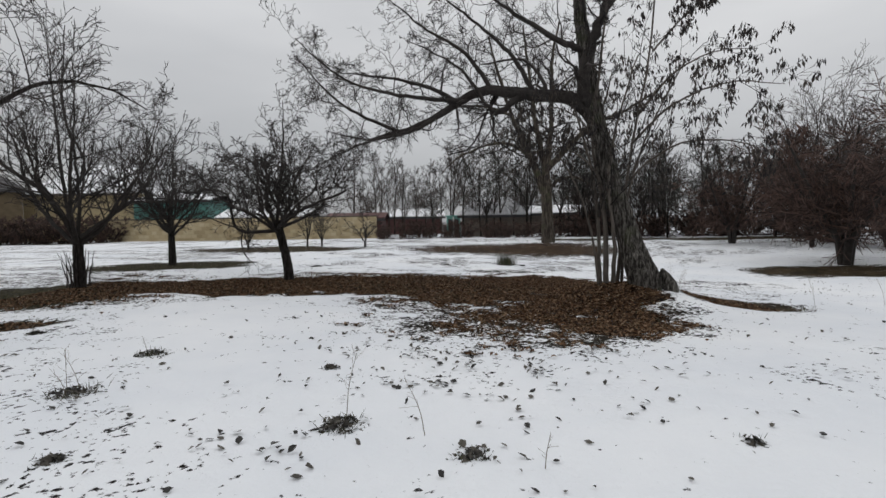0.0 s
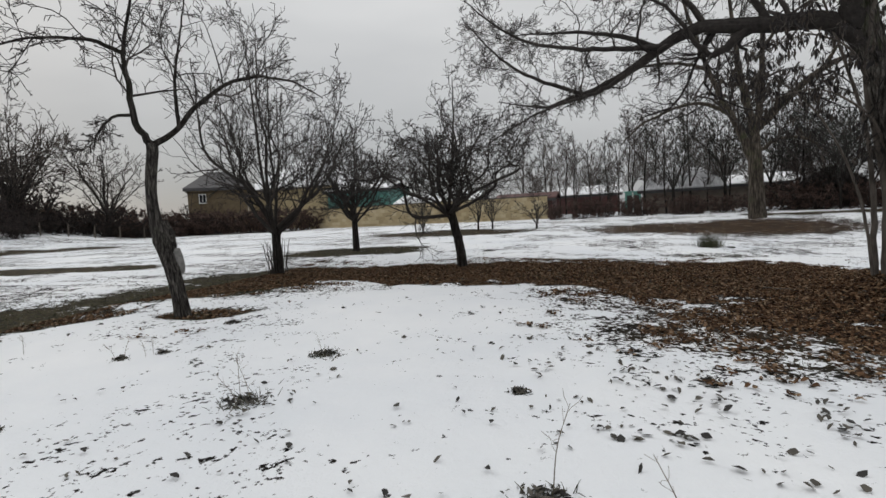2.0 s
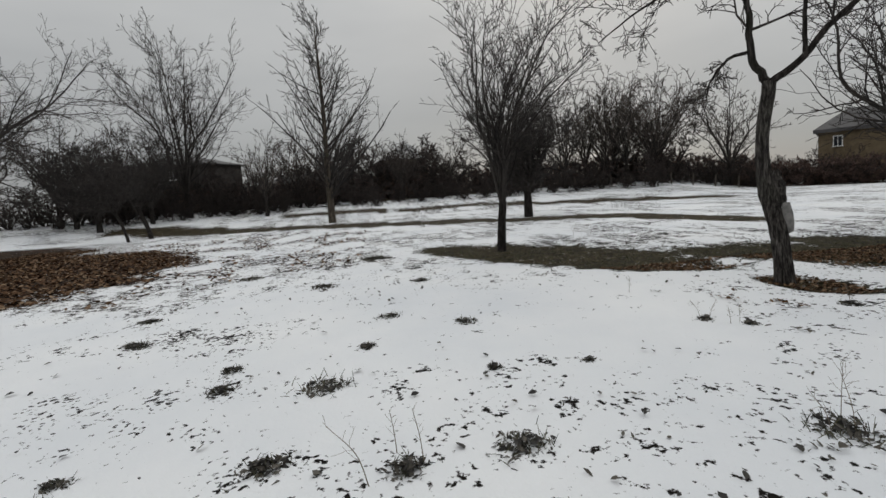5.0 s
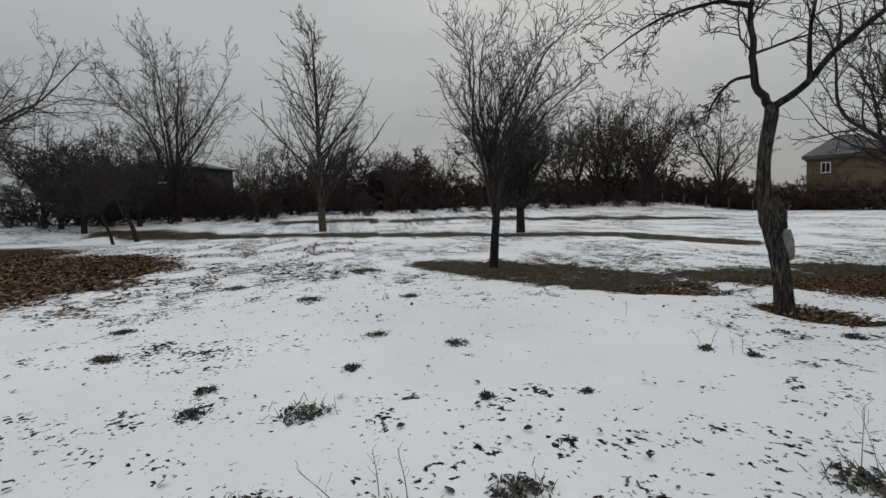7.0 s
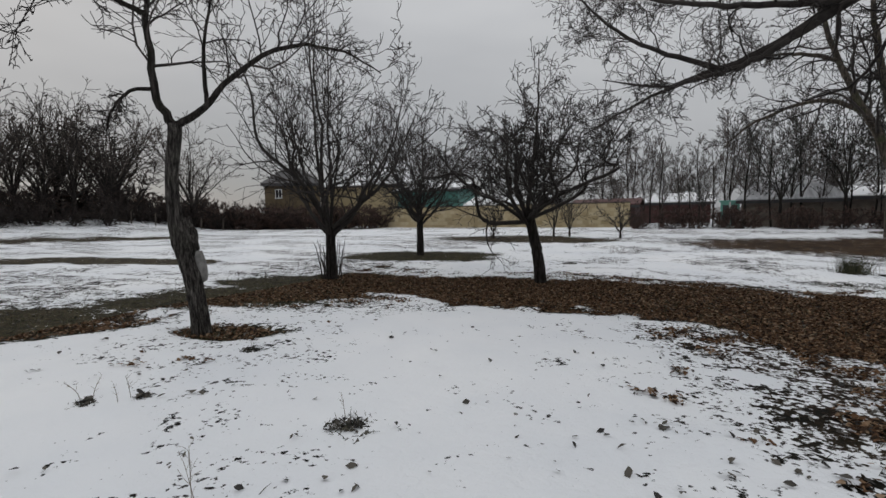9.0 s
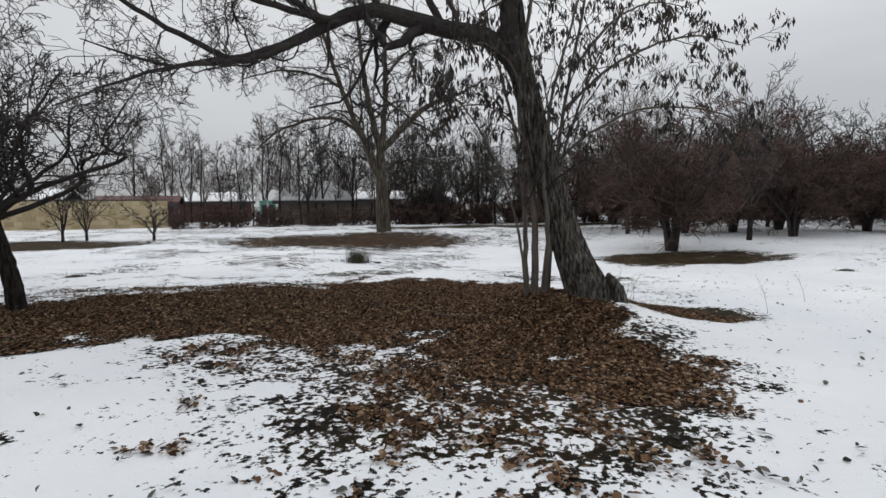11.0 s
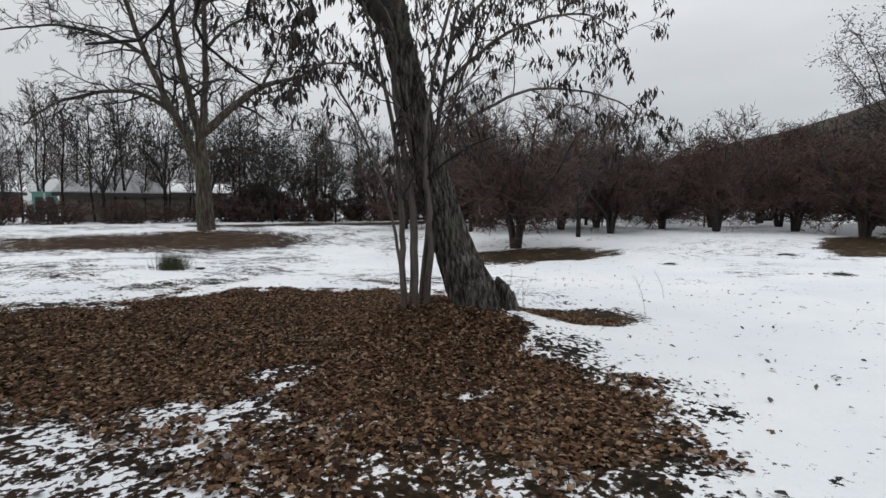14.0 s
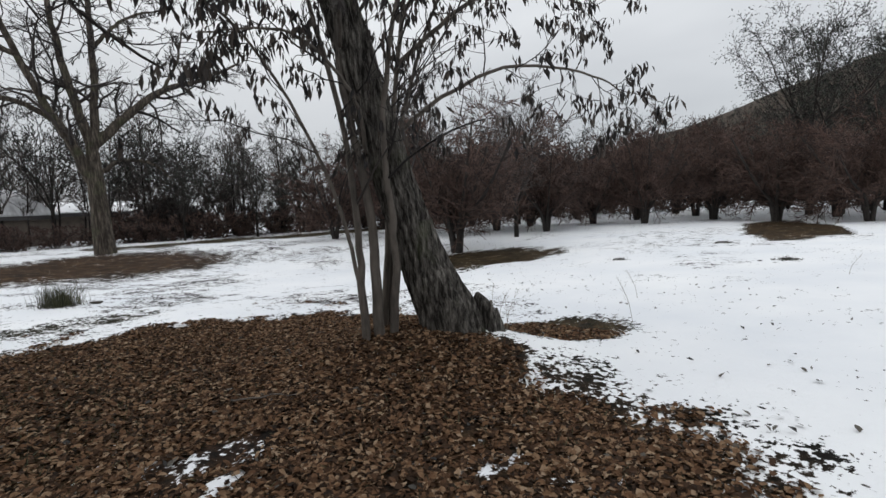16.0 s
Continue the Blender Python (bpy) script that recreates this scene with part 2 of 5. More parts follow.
def ground_material():
    m, n, l, b = material("snow_grass_and_leaf_litter")
    co = n.new("ShaderNodeTexCoord").outputs["Object"]

    def attr(name):
        a = n.new("ShaderNodeAttribute")
        a.attribute_name = name
        return a.outputs["Fac"]

    cover, green, scrub = attr("cover"), attr("green"), attr("scrub")
    n1 = noise_at(n, l, co, 3.2, 6, 0.65)
    n2 = noise_at(n, l, co, 17.0, 4, 0.6)
    n3 = noise_at(n, l, co, 60.0, 3, 0.6)
    ragged = math_node(n, l, "ADD", math_node(n, l, "MULTIPLY", math_node(n, l, "SUBTRACT", n1.outputs["Fac"], 0.5), 1.7),
                       math_node(n, l, "MULTIPLY", math_node(n, l, "SUBTRACT", n2.outputs["Fac"], 0.5), 2.5))
    n0 = noise_at(n, l, co, 0.8, 5, 0.7)
    ragged = math_node(n, l, "ADD", ragged, math_node(n, l, "MULTIPLY", math_node(n, l, "SUBTRACT", n0.outputs["Fac"], 0.5), 0.8))
    mask = ramp(n, [(0.44, (0, 0, 0)), (0.56, (1, 1, 1))])
    l.new(math_node(n, l, "ADD", math_node(n, l, "SUBTRACT", math_node(n, l, "MULTIPLY", cover, 1.22), 0.11), ragged), mask.inputs["Fac"])
    leaf = ramp(n, [(0.41, (0.006, 0.005, 0.004)), (0.48, (0.028, 0.015, 0.009)), (0.54, (0.065, 0.034, 0.018)), (0.62, (0.14, 0.085, 0.05))])
    l.new(math_node(n, l, "ADD", math_node(n, l, "MULTIPLY", n2.outputs["Fac"], 0.4), math_node(n, l, "ADD", math_node(n, l, "MULTIPLY", n1.outputs["Fac"], 0.35), math_node(n, l, "MULTIPLY", n0.outputs["Fac"], 0.25))), leaf.inputs["Fac"])
    turf = ramp(n, [(0.38, (0.008, 0.010, 0.004)), (0.5, (0.028, 0.025, 0.010)), (0.63, (0.070, 0.058, 0.027))])
    l.new(math_node(n, l, "ADD", math_node(n, l, "MULTIPLY", n2.outputs["Fac"], 0.5), math_node(n, l, "MULTIPLY", n1.outputs["Fac"], 0.5)), turf.inputs["Fac"])
    bare = mixed(n, l, math_node(n, l, "ADD", green, math_node(n, l, "MULTIPLY", math_node(n, l, "SUBTRACT", n1.outputs["Fac"], 0.5), 0.8)), leaf.outputs["Color"], turf.outputs["Color"])
    bare.clamp_factor = True
    big = noise_at(n, l, co, 0.35, 4)
    white = ramp(n, [(0.3, (0.74, 0.765, 0.80)), (0.7, (0.86, 0.87, 0.88))])
    l.new(big.outputs["Fac"], white.inputs["Fac"])
    both = mixed(n, l, mask.outputs["Color"], bare.outputs["Result"], white.outputs["Color"])
    brush = ramp(n, [(0.3, (0.025, 0.020, 0.016)), (0.7, (0.085, 0.065, 0.050))])
    l.new(noise_at(n, l, co, 0.5, 8, 0.75).outputs["Fac"], brush.inputs["Fac"])
    full = mixed(n, l, scrub, both.outputs["Result"], brush.outputs["Color"])
    l.new(full.outputs["Result"], b.inputs["Base Color"])
    b.inputs["Roughness"].default_value = 0.85
    b.inputs["Specular IOR Level"].default_value = 0.1
    h = math_node(n, l, "ADD", math_node(n, l, "MULTIPLY", n2.outputs["Fac"], 0.6), math_node(n, l, "ADD", math_node(n, l, "MULTIPLY", n1.outputs["Fac"], 1.2), math_node(n, l, "MULTIPLY", n3.outputs["Fac"], 0.2)))
    bump_to(n, l, h, b, 0.55, 0.04)
    return m


GROUND = ground_material()


# ---- mesh helpers ----
def mesh_of(name, verts, quads, mats=(), smooth=True, idx=None):
    verts, quads = np.asarray(verts, dtype=np.float32), np.asarray(quads, dtype=np.int32)
    me = bpy.data.meshes.new(name)
    me.vertices.add(len(verts))
    me.vertices.foreach_set("co", verts.ravel())
    me.loops.add(quads.size)
    me.loops.foreach_set("vertex_index", quads.ravel())
    me.polygons.add(len(quads))
    me.polygons.foreach_set("loop_start", np.arange(len(quads), dtype=np.int32) * quads.shape[1])
    for mt in mats:
        me.materials.append(mt)
    if idx is not None:
        me.polygons.foreach_set("material_index", np.asarray(idx, dtype=np.int32))
    me.polygons.foreach_set("use_smooth", np.full(len(quads), smooth))
    me.update(calc_edges=True)
    me.validate()
    return me


def part_mesh(name, me, parent, label=""):
    ob = new(name, me)
    ob.parent = parent
    return tagged(ob, label)


def part(name, bm, mat, parent, label=""):
    me = bpy.data.meshes.new(name)
    bm.to_mesh(me)
    bm.free()
    me.materials.append(mat)
    return part_mesh(name, me, parent, label)


def add_box(bm, lo, hi):
    made = bmesh.ops.create_cube(bm, size=1.0)["verts"]
    c, s = [(a + b) / 2 for a, b in zip(lo, hi)], [b - a for a, b in zip(lo, hi)]
    for v in made:
        v.co = Vector((v.co.x * s[0] + c[0], v.co.y * s[1] + c[1], v.co.z * s[2] + c[2]))


def box(name, lo, hi, mat, parent, label="", bevel=0.0):
    bm = bmesh.new()
    add_box(bm, lo, hi)
    if bevel:
        bmesh.ops.bevel(bm, geom=bm.edges[:], offset=bevel, segments=2, affect="EDGES")
    return part(name, bm, mat, parent, label)


def unit(v):
    return v / np.maximum(np.linalg.norm(v, axis=-1, keepdims=True), 1e-9)


def lattice(x, y, seed):
    """Smooth value noise between 0 and 1."""
    i, j = np.floor(x).astype(np.int64), np.floor(y).astype(np.int64)
    fx, fy = x - i, y - j
    fx, fy = fx * fx * (3 - 2 * fx), fy * fy * (3 - 2 * fy)

    def h(a, b):
        k = (a * 374761393 + b * 668265263 + seed * 982451653) & 0x7FFFFFFF
        k = ((k ^ (k >> 13)) * 1274126177) & 0x7FFFFFFF
        return ((k ^ (k >> 16)) & 0xFFFF) / 65535.0

    return (h(i, j) * (1 - fx) + h(i + 1, j) * fx) * (1 - fy) + (h(i, j + 1) * (1 - fx) + h(i + 1, j + 1) * fx) * fy


def fbm(x, y, scale, octaves=4, seed=1):
    out, amp, tot = 0, 1.0, 0.0
    for o in range(octaves):
        out = out + amp * lattice(x * scale * 2 ** o + 17.3 * o, y * scale * 2 ** o - 9.1 * o, seed + o)
        tot += amp
        amp *= 0.5
    return out / tot


# ---- ground: one sheet, snow with bare patches under the trees ----
# centre x, y, radii, turn in degrees, grassiness, edge softness
PATCHES = [
    (2.45, 11.7, 3.05, 2.65, 0, 0.08, 0.3),
    (2.7, 8.0, 1.1, 1.7, 0, 0.2, 0.68),
    (3.6, 9.25, 0.85, 0.75, 0, 0.15, 0.35),
    (1.75, 8.9, 0.75, 0.55, 20, 0.1, 0.6),
    (0.2, 11.6, 2.0, 1.5, 0, 1.0, 0.4),
    (1.0, 8.5, 1.3, 0.9, 0, 0.1, 0.95),
    (3.5, 8.1, 0.95, 1.8, -30, 0.4, 0.95),
    (1.6, 6.6, 1.3, 0.9, 0, 0.6, 0.95),
    (1.1, 7.3, 2.2, 1.8, 0, 0.25, 0.95),
    (-0.2, 9.0, 1.9, 1.0, -35, 0.25, 0.95),
    (-3.2, 12.2, 5.0, 1.9, 8, 0.5, 0.32),
    (-2.2, 14.4, 3.6, 0.9, 0, 0.6, 0.9),
    (-8.2, 11.7, 2.9, 1.3, 12, 0.8, 0.4),
    (-7.4, 9.6, 2.6, 1.5, 12, 0.7, 0.95),
    (-8.9, 9.2, 2.9, 1.4, 38, 0.85, 0.65),
    (-11.6, 5.2, 4.1, 1.4, 32, 0.75, 0.4),
    (-6.5, 7.2, 0.8, 0.42, 20, 0.85, 0.65),
    (-9.6, 17.8, 3.0, 2.1, 0, 0.75, 0.45),
    (-9.5, 28.3, 5.6, 2.8, -8, 0.6, 0.5),
    (4.6, 27.5, 6.0, 4.4, 8, 0.2, 0.68),
    (14.2, 16.6, 3.3, 2.1, -15, 0.5, 0.4),
    (5.65, 9.3, 1.15, 0.7, -25, 0.5, 0.45),
    (24.0, 8.5, 5.5, 1.6, 10, 0.4, 0.3),
    (2.3, 16.0, 1.6, 0.6, 10, 0.8, 0.8),
    (-17.5, -8.3, 7.5, 3.4, 30, 0.1, 0.5),
    (-27.0, -17.0, 8.0, 4.0, 35, 0.1, 0.5),
]
# dark strips of bare turf: ends, half width
STRIPS = [((-44, -19), (-36, -5.5), 2.6), ((-36, -5.5), (-28.5, 5.5), 2.0), ((-28.5, 5.5), (-22, 12.4), 1.5),
          ((-22, 12.4), (-16, 13.5), 0.9), ((-52, -8), (-46, 12), 1.6), ((-46, 12), (-34, 26), 1.3), ((-66, 2), (-62, 40), 1.5), ((-62, 40), (-30, 44), 1.2), ((9, 36), (26, 33), 1.8)]


def cover_of(x, y):
    """How snowy (1) or bare (0) the ground is, and how grassy where bare."""
    bare, green, weight = np.zeros_like(x), np.zeros_like(x), np.full_like(x, 1e-6)
    wob = (fbm(x, y, 0.7, 3, 5) - 0.5) * 0.5 + (fbm(x, y, 2.6, 3, 6) - 0.5) * 0.35
    for cx, cy, rx, ry, turn, g, soft in PATCHES:
        a = radians(turn)
        u = ((x - cx) * math.cos(a) + (y - cy) * math.sin(a)) / rx
        v = (-(x - cx) * math.sin(a) + (y - cy) * math.cos(a)) / ry
        d = np.sqrt(u * u + v * v) + wob
        k = np.clip((1 + soft * 0.5 - d) / soft, 0, 1)
        if soft > 0.7:
            k = k * 0.53
        bare = np.maximum(bare, k)
        green, weight = green + g * k, weight + k
    for (ax, ay), (bx, by), half in STRIPS:
        t = np.clip(((x - ax) * (bx - ax) + (y - ay) * (by - ay)) / ((bx - ax) ** 2 + (by - ay) ** 2), 0, 1)
        d = np.hypot(x - ax - t * (bx - ax), y - ay - t * (by - ay)) / half + wob * 1.5
        k = np.clip((1.15 - d) / 0.4, 0, 1)
        bare = np.maximum(bare, k)
        green, weight = green + 0.7 * k, weight + k
    # snow crumbs left among the leaves near the old tree, and a barer spot before them
    bare = np.where(bare > 0.2, np.minimum(bare + 0.16 * np.exp(-((x - 1.2) ** 2 + (y - 7.3) ** 2) / 0.9), np.maximum(bare, 0.75)), bare)
    crumbs = np.clip((fbm(x, y, 6.5, 3, 33) - 0.5) * 8, 0, 1) * (np.exp(-((x - 2.4) ** 2 + (y - 7.9) ** 2) / 0.35) + np.exp(-((x - 1.35) ** 2 + (y - 9.3) ** 2) / 0.10))
    bare = bare * (1 - 0.6 * np.clip(crumbs, 0, 1))
    field = fbm(x, y, 0.45, 4, 21)
    streak = fbm(x * 0.55, y * 1.6, 1.1, 4, 23)
    away = np.clip((np.hypot(x + 0.5, y - 5) - 7) / 6, 0, 1)
    away = away * (1 - 0.85 * np.clip((x - 5) / 4, 0, 1) * np.clip((27 - y) / 6, 0, 1))
    thin = np.clip((field - 0.54) * 2.6, 0, 0.24) + away * np.clip((streak - 0.36) * 3.5, 0, 0.52) * np.clip((field - 0.25) * 4, 0, 1)
    thin = np.minimum(thin, 0.46)
    return 1 - np.maximum(bare, thin), np.clip(green / weight, 0, 1)


def relief(x, y):
    """Height of the ground without the snow's grain."""
    h = -0.55 * np.exp(-((x - 11) ** 2 + (y - 18) ** 2) / 98.0)
    h = h + 0.36 * np.exp(-((x - 3.9) ** 2 + (y - 9.9) ** 2) / 1.8)
    h = h - 0.08 * np.exp(-(x - 4.5) ** 2 / 25 - (y - 7.5) ** 2 / 16)
    h = h + (fbm(x, y, 0.25, 3, 9) - 0.5) * 0.12
    far = np.hypot(x, y)
    az = np.degrees(np.arctan2(x, y))
    swell = np.clip((az - 45) / 42, 0, 1) * np.clip((160 - az) / 40, 0, 1)
    west = np.clip((-50 - az) / 8, 0, 1) * np.clip((135 + az) / 12, 0, 1)
    h = h + 1.45 * west * np.clip((far - 42) / 22, 0, 1.3)
    h = h + 24.0 * swell * np.clip((far - 62) / 60, 0, 1) ** 1.1 * (0.86 + 0.28 * fbm(x, y, 0.03, 3, 4))
    return h


def ground_z(x, y):
    xa, ya = np.array([float(x)]), np.array([float(y)])
    return float(relief(xa, ya)[0])


def axis_of(lo, hi, step, reach, grow=1.075):
    mid = list(np.arange(lo, hi + step / 2, step))
    up, s, p = [], step, hi
    while p < reach:
        s *= grow
        p += s
        up.append(p)
    dn, s, p = [], step, lo
    while p > -reach:
        s *= grow
        p -= s
        dn.append(p)
    return np.array(dn[::-1] + mid + up)


def build_ground():
    xs, ys = axis_of(-9, 7, 0.08, 1600), axis_of(0, 15, 0.08, 1600)
    X, Y = np.meshgrid(xs, ys)
    cov, green = cover_of(X, Y)
    near = np.clip(1 - np.hypot(X + 1, Y - 7) / 60, 0, 1)
    Z = relief(X, Y) + near * (0.035 * np.clip(cov * 1.6 - 0.3, 0, 1) + 0.034 * (fbm(X, Y, 1.9, 4, 33) - 0.5) + 0.03 * (fbm(X, Y, 5.5, 2, 35) - 0.5) * (1 - 0.6 * cov))
    far = np.hypot(X, Y)
    az = np.degrees(np.arctan2(X, Y))
    scrub = np.clip((far - 66) / 14, 0, 1) * np.clip((az - 42) / 14, 0, 1) + np.clip((far - 75) / 10, 0, 1) * 0.75 + np.clip((far - 67) / 5, 0, 1) * np.clip((-46 - az) / 8, 0, 1)
    nx, ny = len(xs), len(ys)
    i = np.arange(nx * ny).reshape(ny, nx)
    quads = np.stack([i[:-1, :-1], i[:-1, 1:], i[1:, 1:], i[1:, :-1]], -1).reshape(-1, 4)
    me = mesh_of("ground", np.stack([X, Y, Z], -1).reshape(-1, 3), quads, (GROUND,))
    for name, val in (("cover", cov), ("green", green), ("scrub", np.clip(scrub, 0, 1))):
        me.attributes.new(name, "FLOAT", "POINT").data.foreach_set("value", val.astype(np.float32).ravel())
    tagged(new("ground", me), "snow-covered orchard ground with brown leaf litter patches", "ground", kind="structure")


build_ground()


# ---- trees ----
def curve(points, n):
    """A smooth run of n places through the given ones."""
    p = np.asarray(points, dtype=float)
    p = np.vstack([2 * p[0] - p[1], p, 2 * p[-1] - p[-2]])
    t = np.linspace(0, len(p) - 3 - 1e-6, n)
    k, f = t.astype(int), (t - t.astype(int))[:, None]
    a, b, c, d = p[k], p[k + 1], p[k + 2], p[k + 3]
    return 0.5 * (2 * b + (c - a) * f + (2 * a - 5 * b + 4 * c - d) * f ** 2 + (3 * b - a - 3 * c + d) * f ** 3)


def tubes(P, R, sides):
    """Tapered tubes round many lines of equal count: P is (B, N, 3), R is (B, N) or (B, N, sides)."""
    B, N = P.shape[:2]
    T = unit(np.gradient(P, axis=1))
    mean = unit(P[:, -1] - P[:, 0])
    ref = np.where(np.abs(mean[:, 2:3]) > 0.8, np.array([[1.0, 0.1, 0]]), np.array([[0.05, 0.1, 1.0]]))
    U = unit(np.cross(T, ref[:, None, :]))
    V = np.cross(T, U)
    a = np.linspace(0, 2 * math.pi, sides, endpoint=False)
    if R.ndim == 2:
        R = R[:, :, None] * np.ones(sides)
    ring = P[:, :, None, :] + R[..., None] * (np.cos(a)[:, None] * U[:, :, None, :] + np.sin(a)[:, None] * V[:, :, None, :])
    i = np.arange(B * N * sides).reshape(B, N, sides)
    j = np.roll(i, -1, axis=2)
    q = np.stack([i[:, :-1], j[:, :-1], j[:, 1:], i[:, 1:]], -1).reshape(-1, 4)
    return ring.reshape(-1, 3), q


def joined(pieces):
    vs, qs, off = [], [], 0
    for v, q in pieces:
        vs.append(v)
        qs.append(q + off)
        off += len(v)
    return np.concatenate(vs), np.concatenate(qs)


def spawn(rng, P, R, n, u0, u1, angle, ratio, thin=0.6, up=0.0, wob=0.15, npts=5, rmin=0.003, fade=0.5, flat=0.0):
    """n side shoots on each line."""
    B, N = P.shape[:2]
    idx = np.repeat(np.arange(B), n)
    u = np.clip(u0 + (u1 - u0) * (np.tile(np.arange(n), B) + rng.uniform(0, 1, B * n)) / n, 0, 0.999)
    f = u * (N - 1)
    i = f.astype(int)
    w = (f - i)[:, None]
    base = P[idx, i] * (1 - w) + P[idx, i + 1] * w
    T = unit(P[idx, i + 1] - P[idx, i])
    rb = R[idx, i] * (1 - w[:, 0]) + R[idx, i + 1] * w[:, 0]
    L = np.linalg.norm(np.diff(P, axis=1), axis=2).sum(1)[idx]
    side = rng.normal(size=(B * n, 3))
    side[:, 2] *= 1 - flat
    side = unit(side - (side * T).sum(1, keepdims=True) * T)
    a = np.radians(rng.normal(angle, angle * 0.22, B * n))[:, None]
    d = unit(T * np.cos(a) + side * np.sin(a) + np.array([0, 0, up]))
    length = L * ratio * rng.uniform(0.55, 1.3, B * n) * (1 - fade * u)
    out = np.empty((B * n, npts, 3))
    out[:, 0] = base
    for k in range(1, npts):
        d = unit(d + wob * rng.normal(size=d.shape) + np.array([0, 0, up * 0.25]))
        out[:, k] = out[:, k - 1] + d * (length / (npts - 1))[:, None]
    rad = np.maximum((rb * thin)[:, None] * np.linspace(1, 0.35, npts), rmin)
    return out, rad


def limb_line(points, r0, r1, n=14, rough=0.0, rng=None):
    p = curve(points, n)
    if rough:
        p[1:-1] += rng.normal(size=(n - 2, 3)) * rough
    return p[None], np.linspace(r0, r1, n)[None] if np.isscalar(r1) else np.interp(np.linspace(0, 1, n), np.linspace(0, 1, len(r1) + 1), [r0, *r1])[None]


def rough_tube(p, r, sides, seed, ridge=0.08):
    """A trunk whose bark stands in uneven ridges."""
    N = p.shape[1]
    a = np.arange(sides)[None, :] * np.ones((N, 1))
    z = np.arange(N)[:, None] * np.ones((1, sides))
    wrap = np.cos(a / sides * 2 * math.pi) * 3
    wrap2 = np.sin(a / sides * 2 * math.pi) * 3
    fine = max(1.0, sides / 50)
    m = 1 + ridge * 2 * (fbm(wrap * fine + 50 + z * 0.06, wrap2 * fine + 50 - z * 0.04, 1.0, 3, seed) - 0.5)
    m = m + ridge * 0.8 * (fbm(a / sides * 8, z * 0.25, 1.0, 2, seed + 9) - 0.5) * np.sin(a / sides * math.pi)
    return tubes(p, r[:, :, None] * m[None], sides)


def leaf_cluster(rng, at, count, size, spread, droop=1.0):
    """Folded hanging leaves round each place."""
    n = len(at) * count
    base = np.repeat(at, count, 0) + rng.normal(size=(n, 3)) * spread
    d = unit(rng.normal(size=(n, 3)) * 0.55 + np.array([0, 0, -droop]))
    s = unit(np.cross(d, rng.normal(size=(n, 3))))
    nn = np.cross(d, s)
    L = (size * rng.uniform(0.6, 1.3, n))[:, None]
    W = L * rng.uniform(0.10, 0.19, n)[:, None]
    v = np.stack([base, base + d * L * 0.45 + s * W + nn * W * 0.5, base + d * L, base + d * L * 0.45 - s * W + nn * W * 0.5], 1)
    return v.reshape(-1, 3), np.arange(n * 4).reshape(n, 4)


def tree(name, label, lines, levels, bark, twig, seed, rmin=0.004, category="tree", leaves=None, trunk_sides=14, ridge=0.06, at=None, group="", limb_bark=None):
    """lines: the trunk first and then the main limbs, each (points, radius, end radius). levels: side shoots, coarse to fine."""
    rng = np.random.default_rng(seed)
    org = np.array(at if at is not None else lines[0][0][0], dtype=float)
    root = tagged(new(name), label, category, group)
    root.location = org
    made = []
    for k, (pts, r0, r1) in enumerate(lines):
        n = (90 if trunk_sides > 40 else 26) if k == 0 else 22
        p, r = limb_line(np.asarray(pts) - org, r0, r1, n, 0.004 if k == 0 else 0.022 * min(1, r0 * 8), rng)
        sides = trunk_sides if k == 0 else max(7, trunk_sides // 2)
        v, q = rough_tube(p, r, sides, seed + k, ridge)
        part_mesh("trunk" if k == 0 else "limb", mesh_of("trunk" if k == 0 else "limb", v, q, (bark if k == 0 or limb_bark is None else limb_bark,)), root)
        made.append((p, r))
    src = made[1:] if len(made) > 1 else made
    groups = [(np.concatenate([curve(p[0], 10)[None] for p, r in src]), np.concatenate([np.interp(np.linspace(0, 1, 10), np.linspace(0, 1, r.shape[1]), r[0])[None] for p, r in src]))]
    pieces = []
    P, R = groups[0]
    for spec in levels:
        kw = dict(spec)
        keep = kw.pop("keep", False)
        P2, R2 = spawn(rng, P, R, rmin=rmin, **kw)
        pieces.append(tubes(P2, R2, 4 if len(P2) < 300 else 3))
        if keep:
            P, R = np.concatenate([P[:, np.linspace(0, P.shape[1] - 1, P2.shape[1]).round().astype(int)], P2]), np.concatenate([R[:, np.linspace(0, R.shape[1] - 1, P2.shape[1]).round().astype(int)], R2])
        else:
            P, R = P2, R2
    v, q = joined(pieces)
    part_mesh("crown", mesh_of("crown", v, q, (twig,)), root, "bare dark branches and twigs")
    if leaves:
        pick = rng.permutation(len(P))[:leaves["places"]]
        tips = P[pick, -1]
        keep_z = tips[:, 2] > leaves.get("low", -99)
        v, q = leaf_cluster(rng, tips[keep_z], leaves["count"], leaves["size"], leaves["spread"], leaves.get("droop", 1.0))
        part_mesh("foliage", mesh_of("foliage", v, q, (leaves["mat"],), smooth=False), root, leaves["label"])
    return root


def g(x, y, z=0.0):
    return (x, y, z + ground_z(x, y))


LV = dict  # one level of side shoots


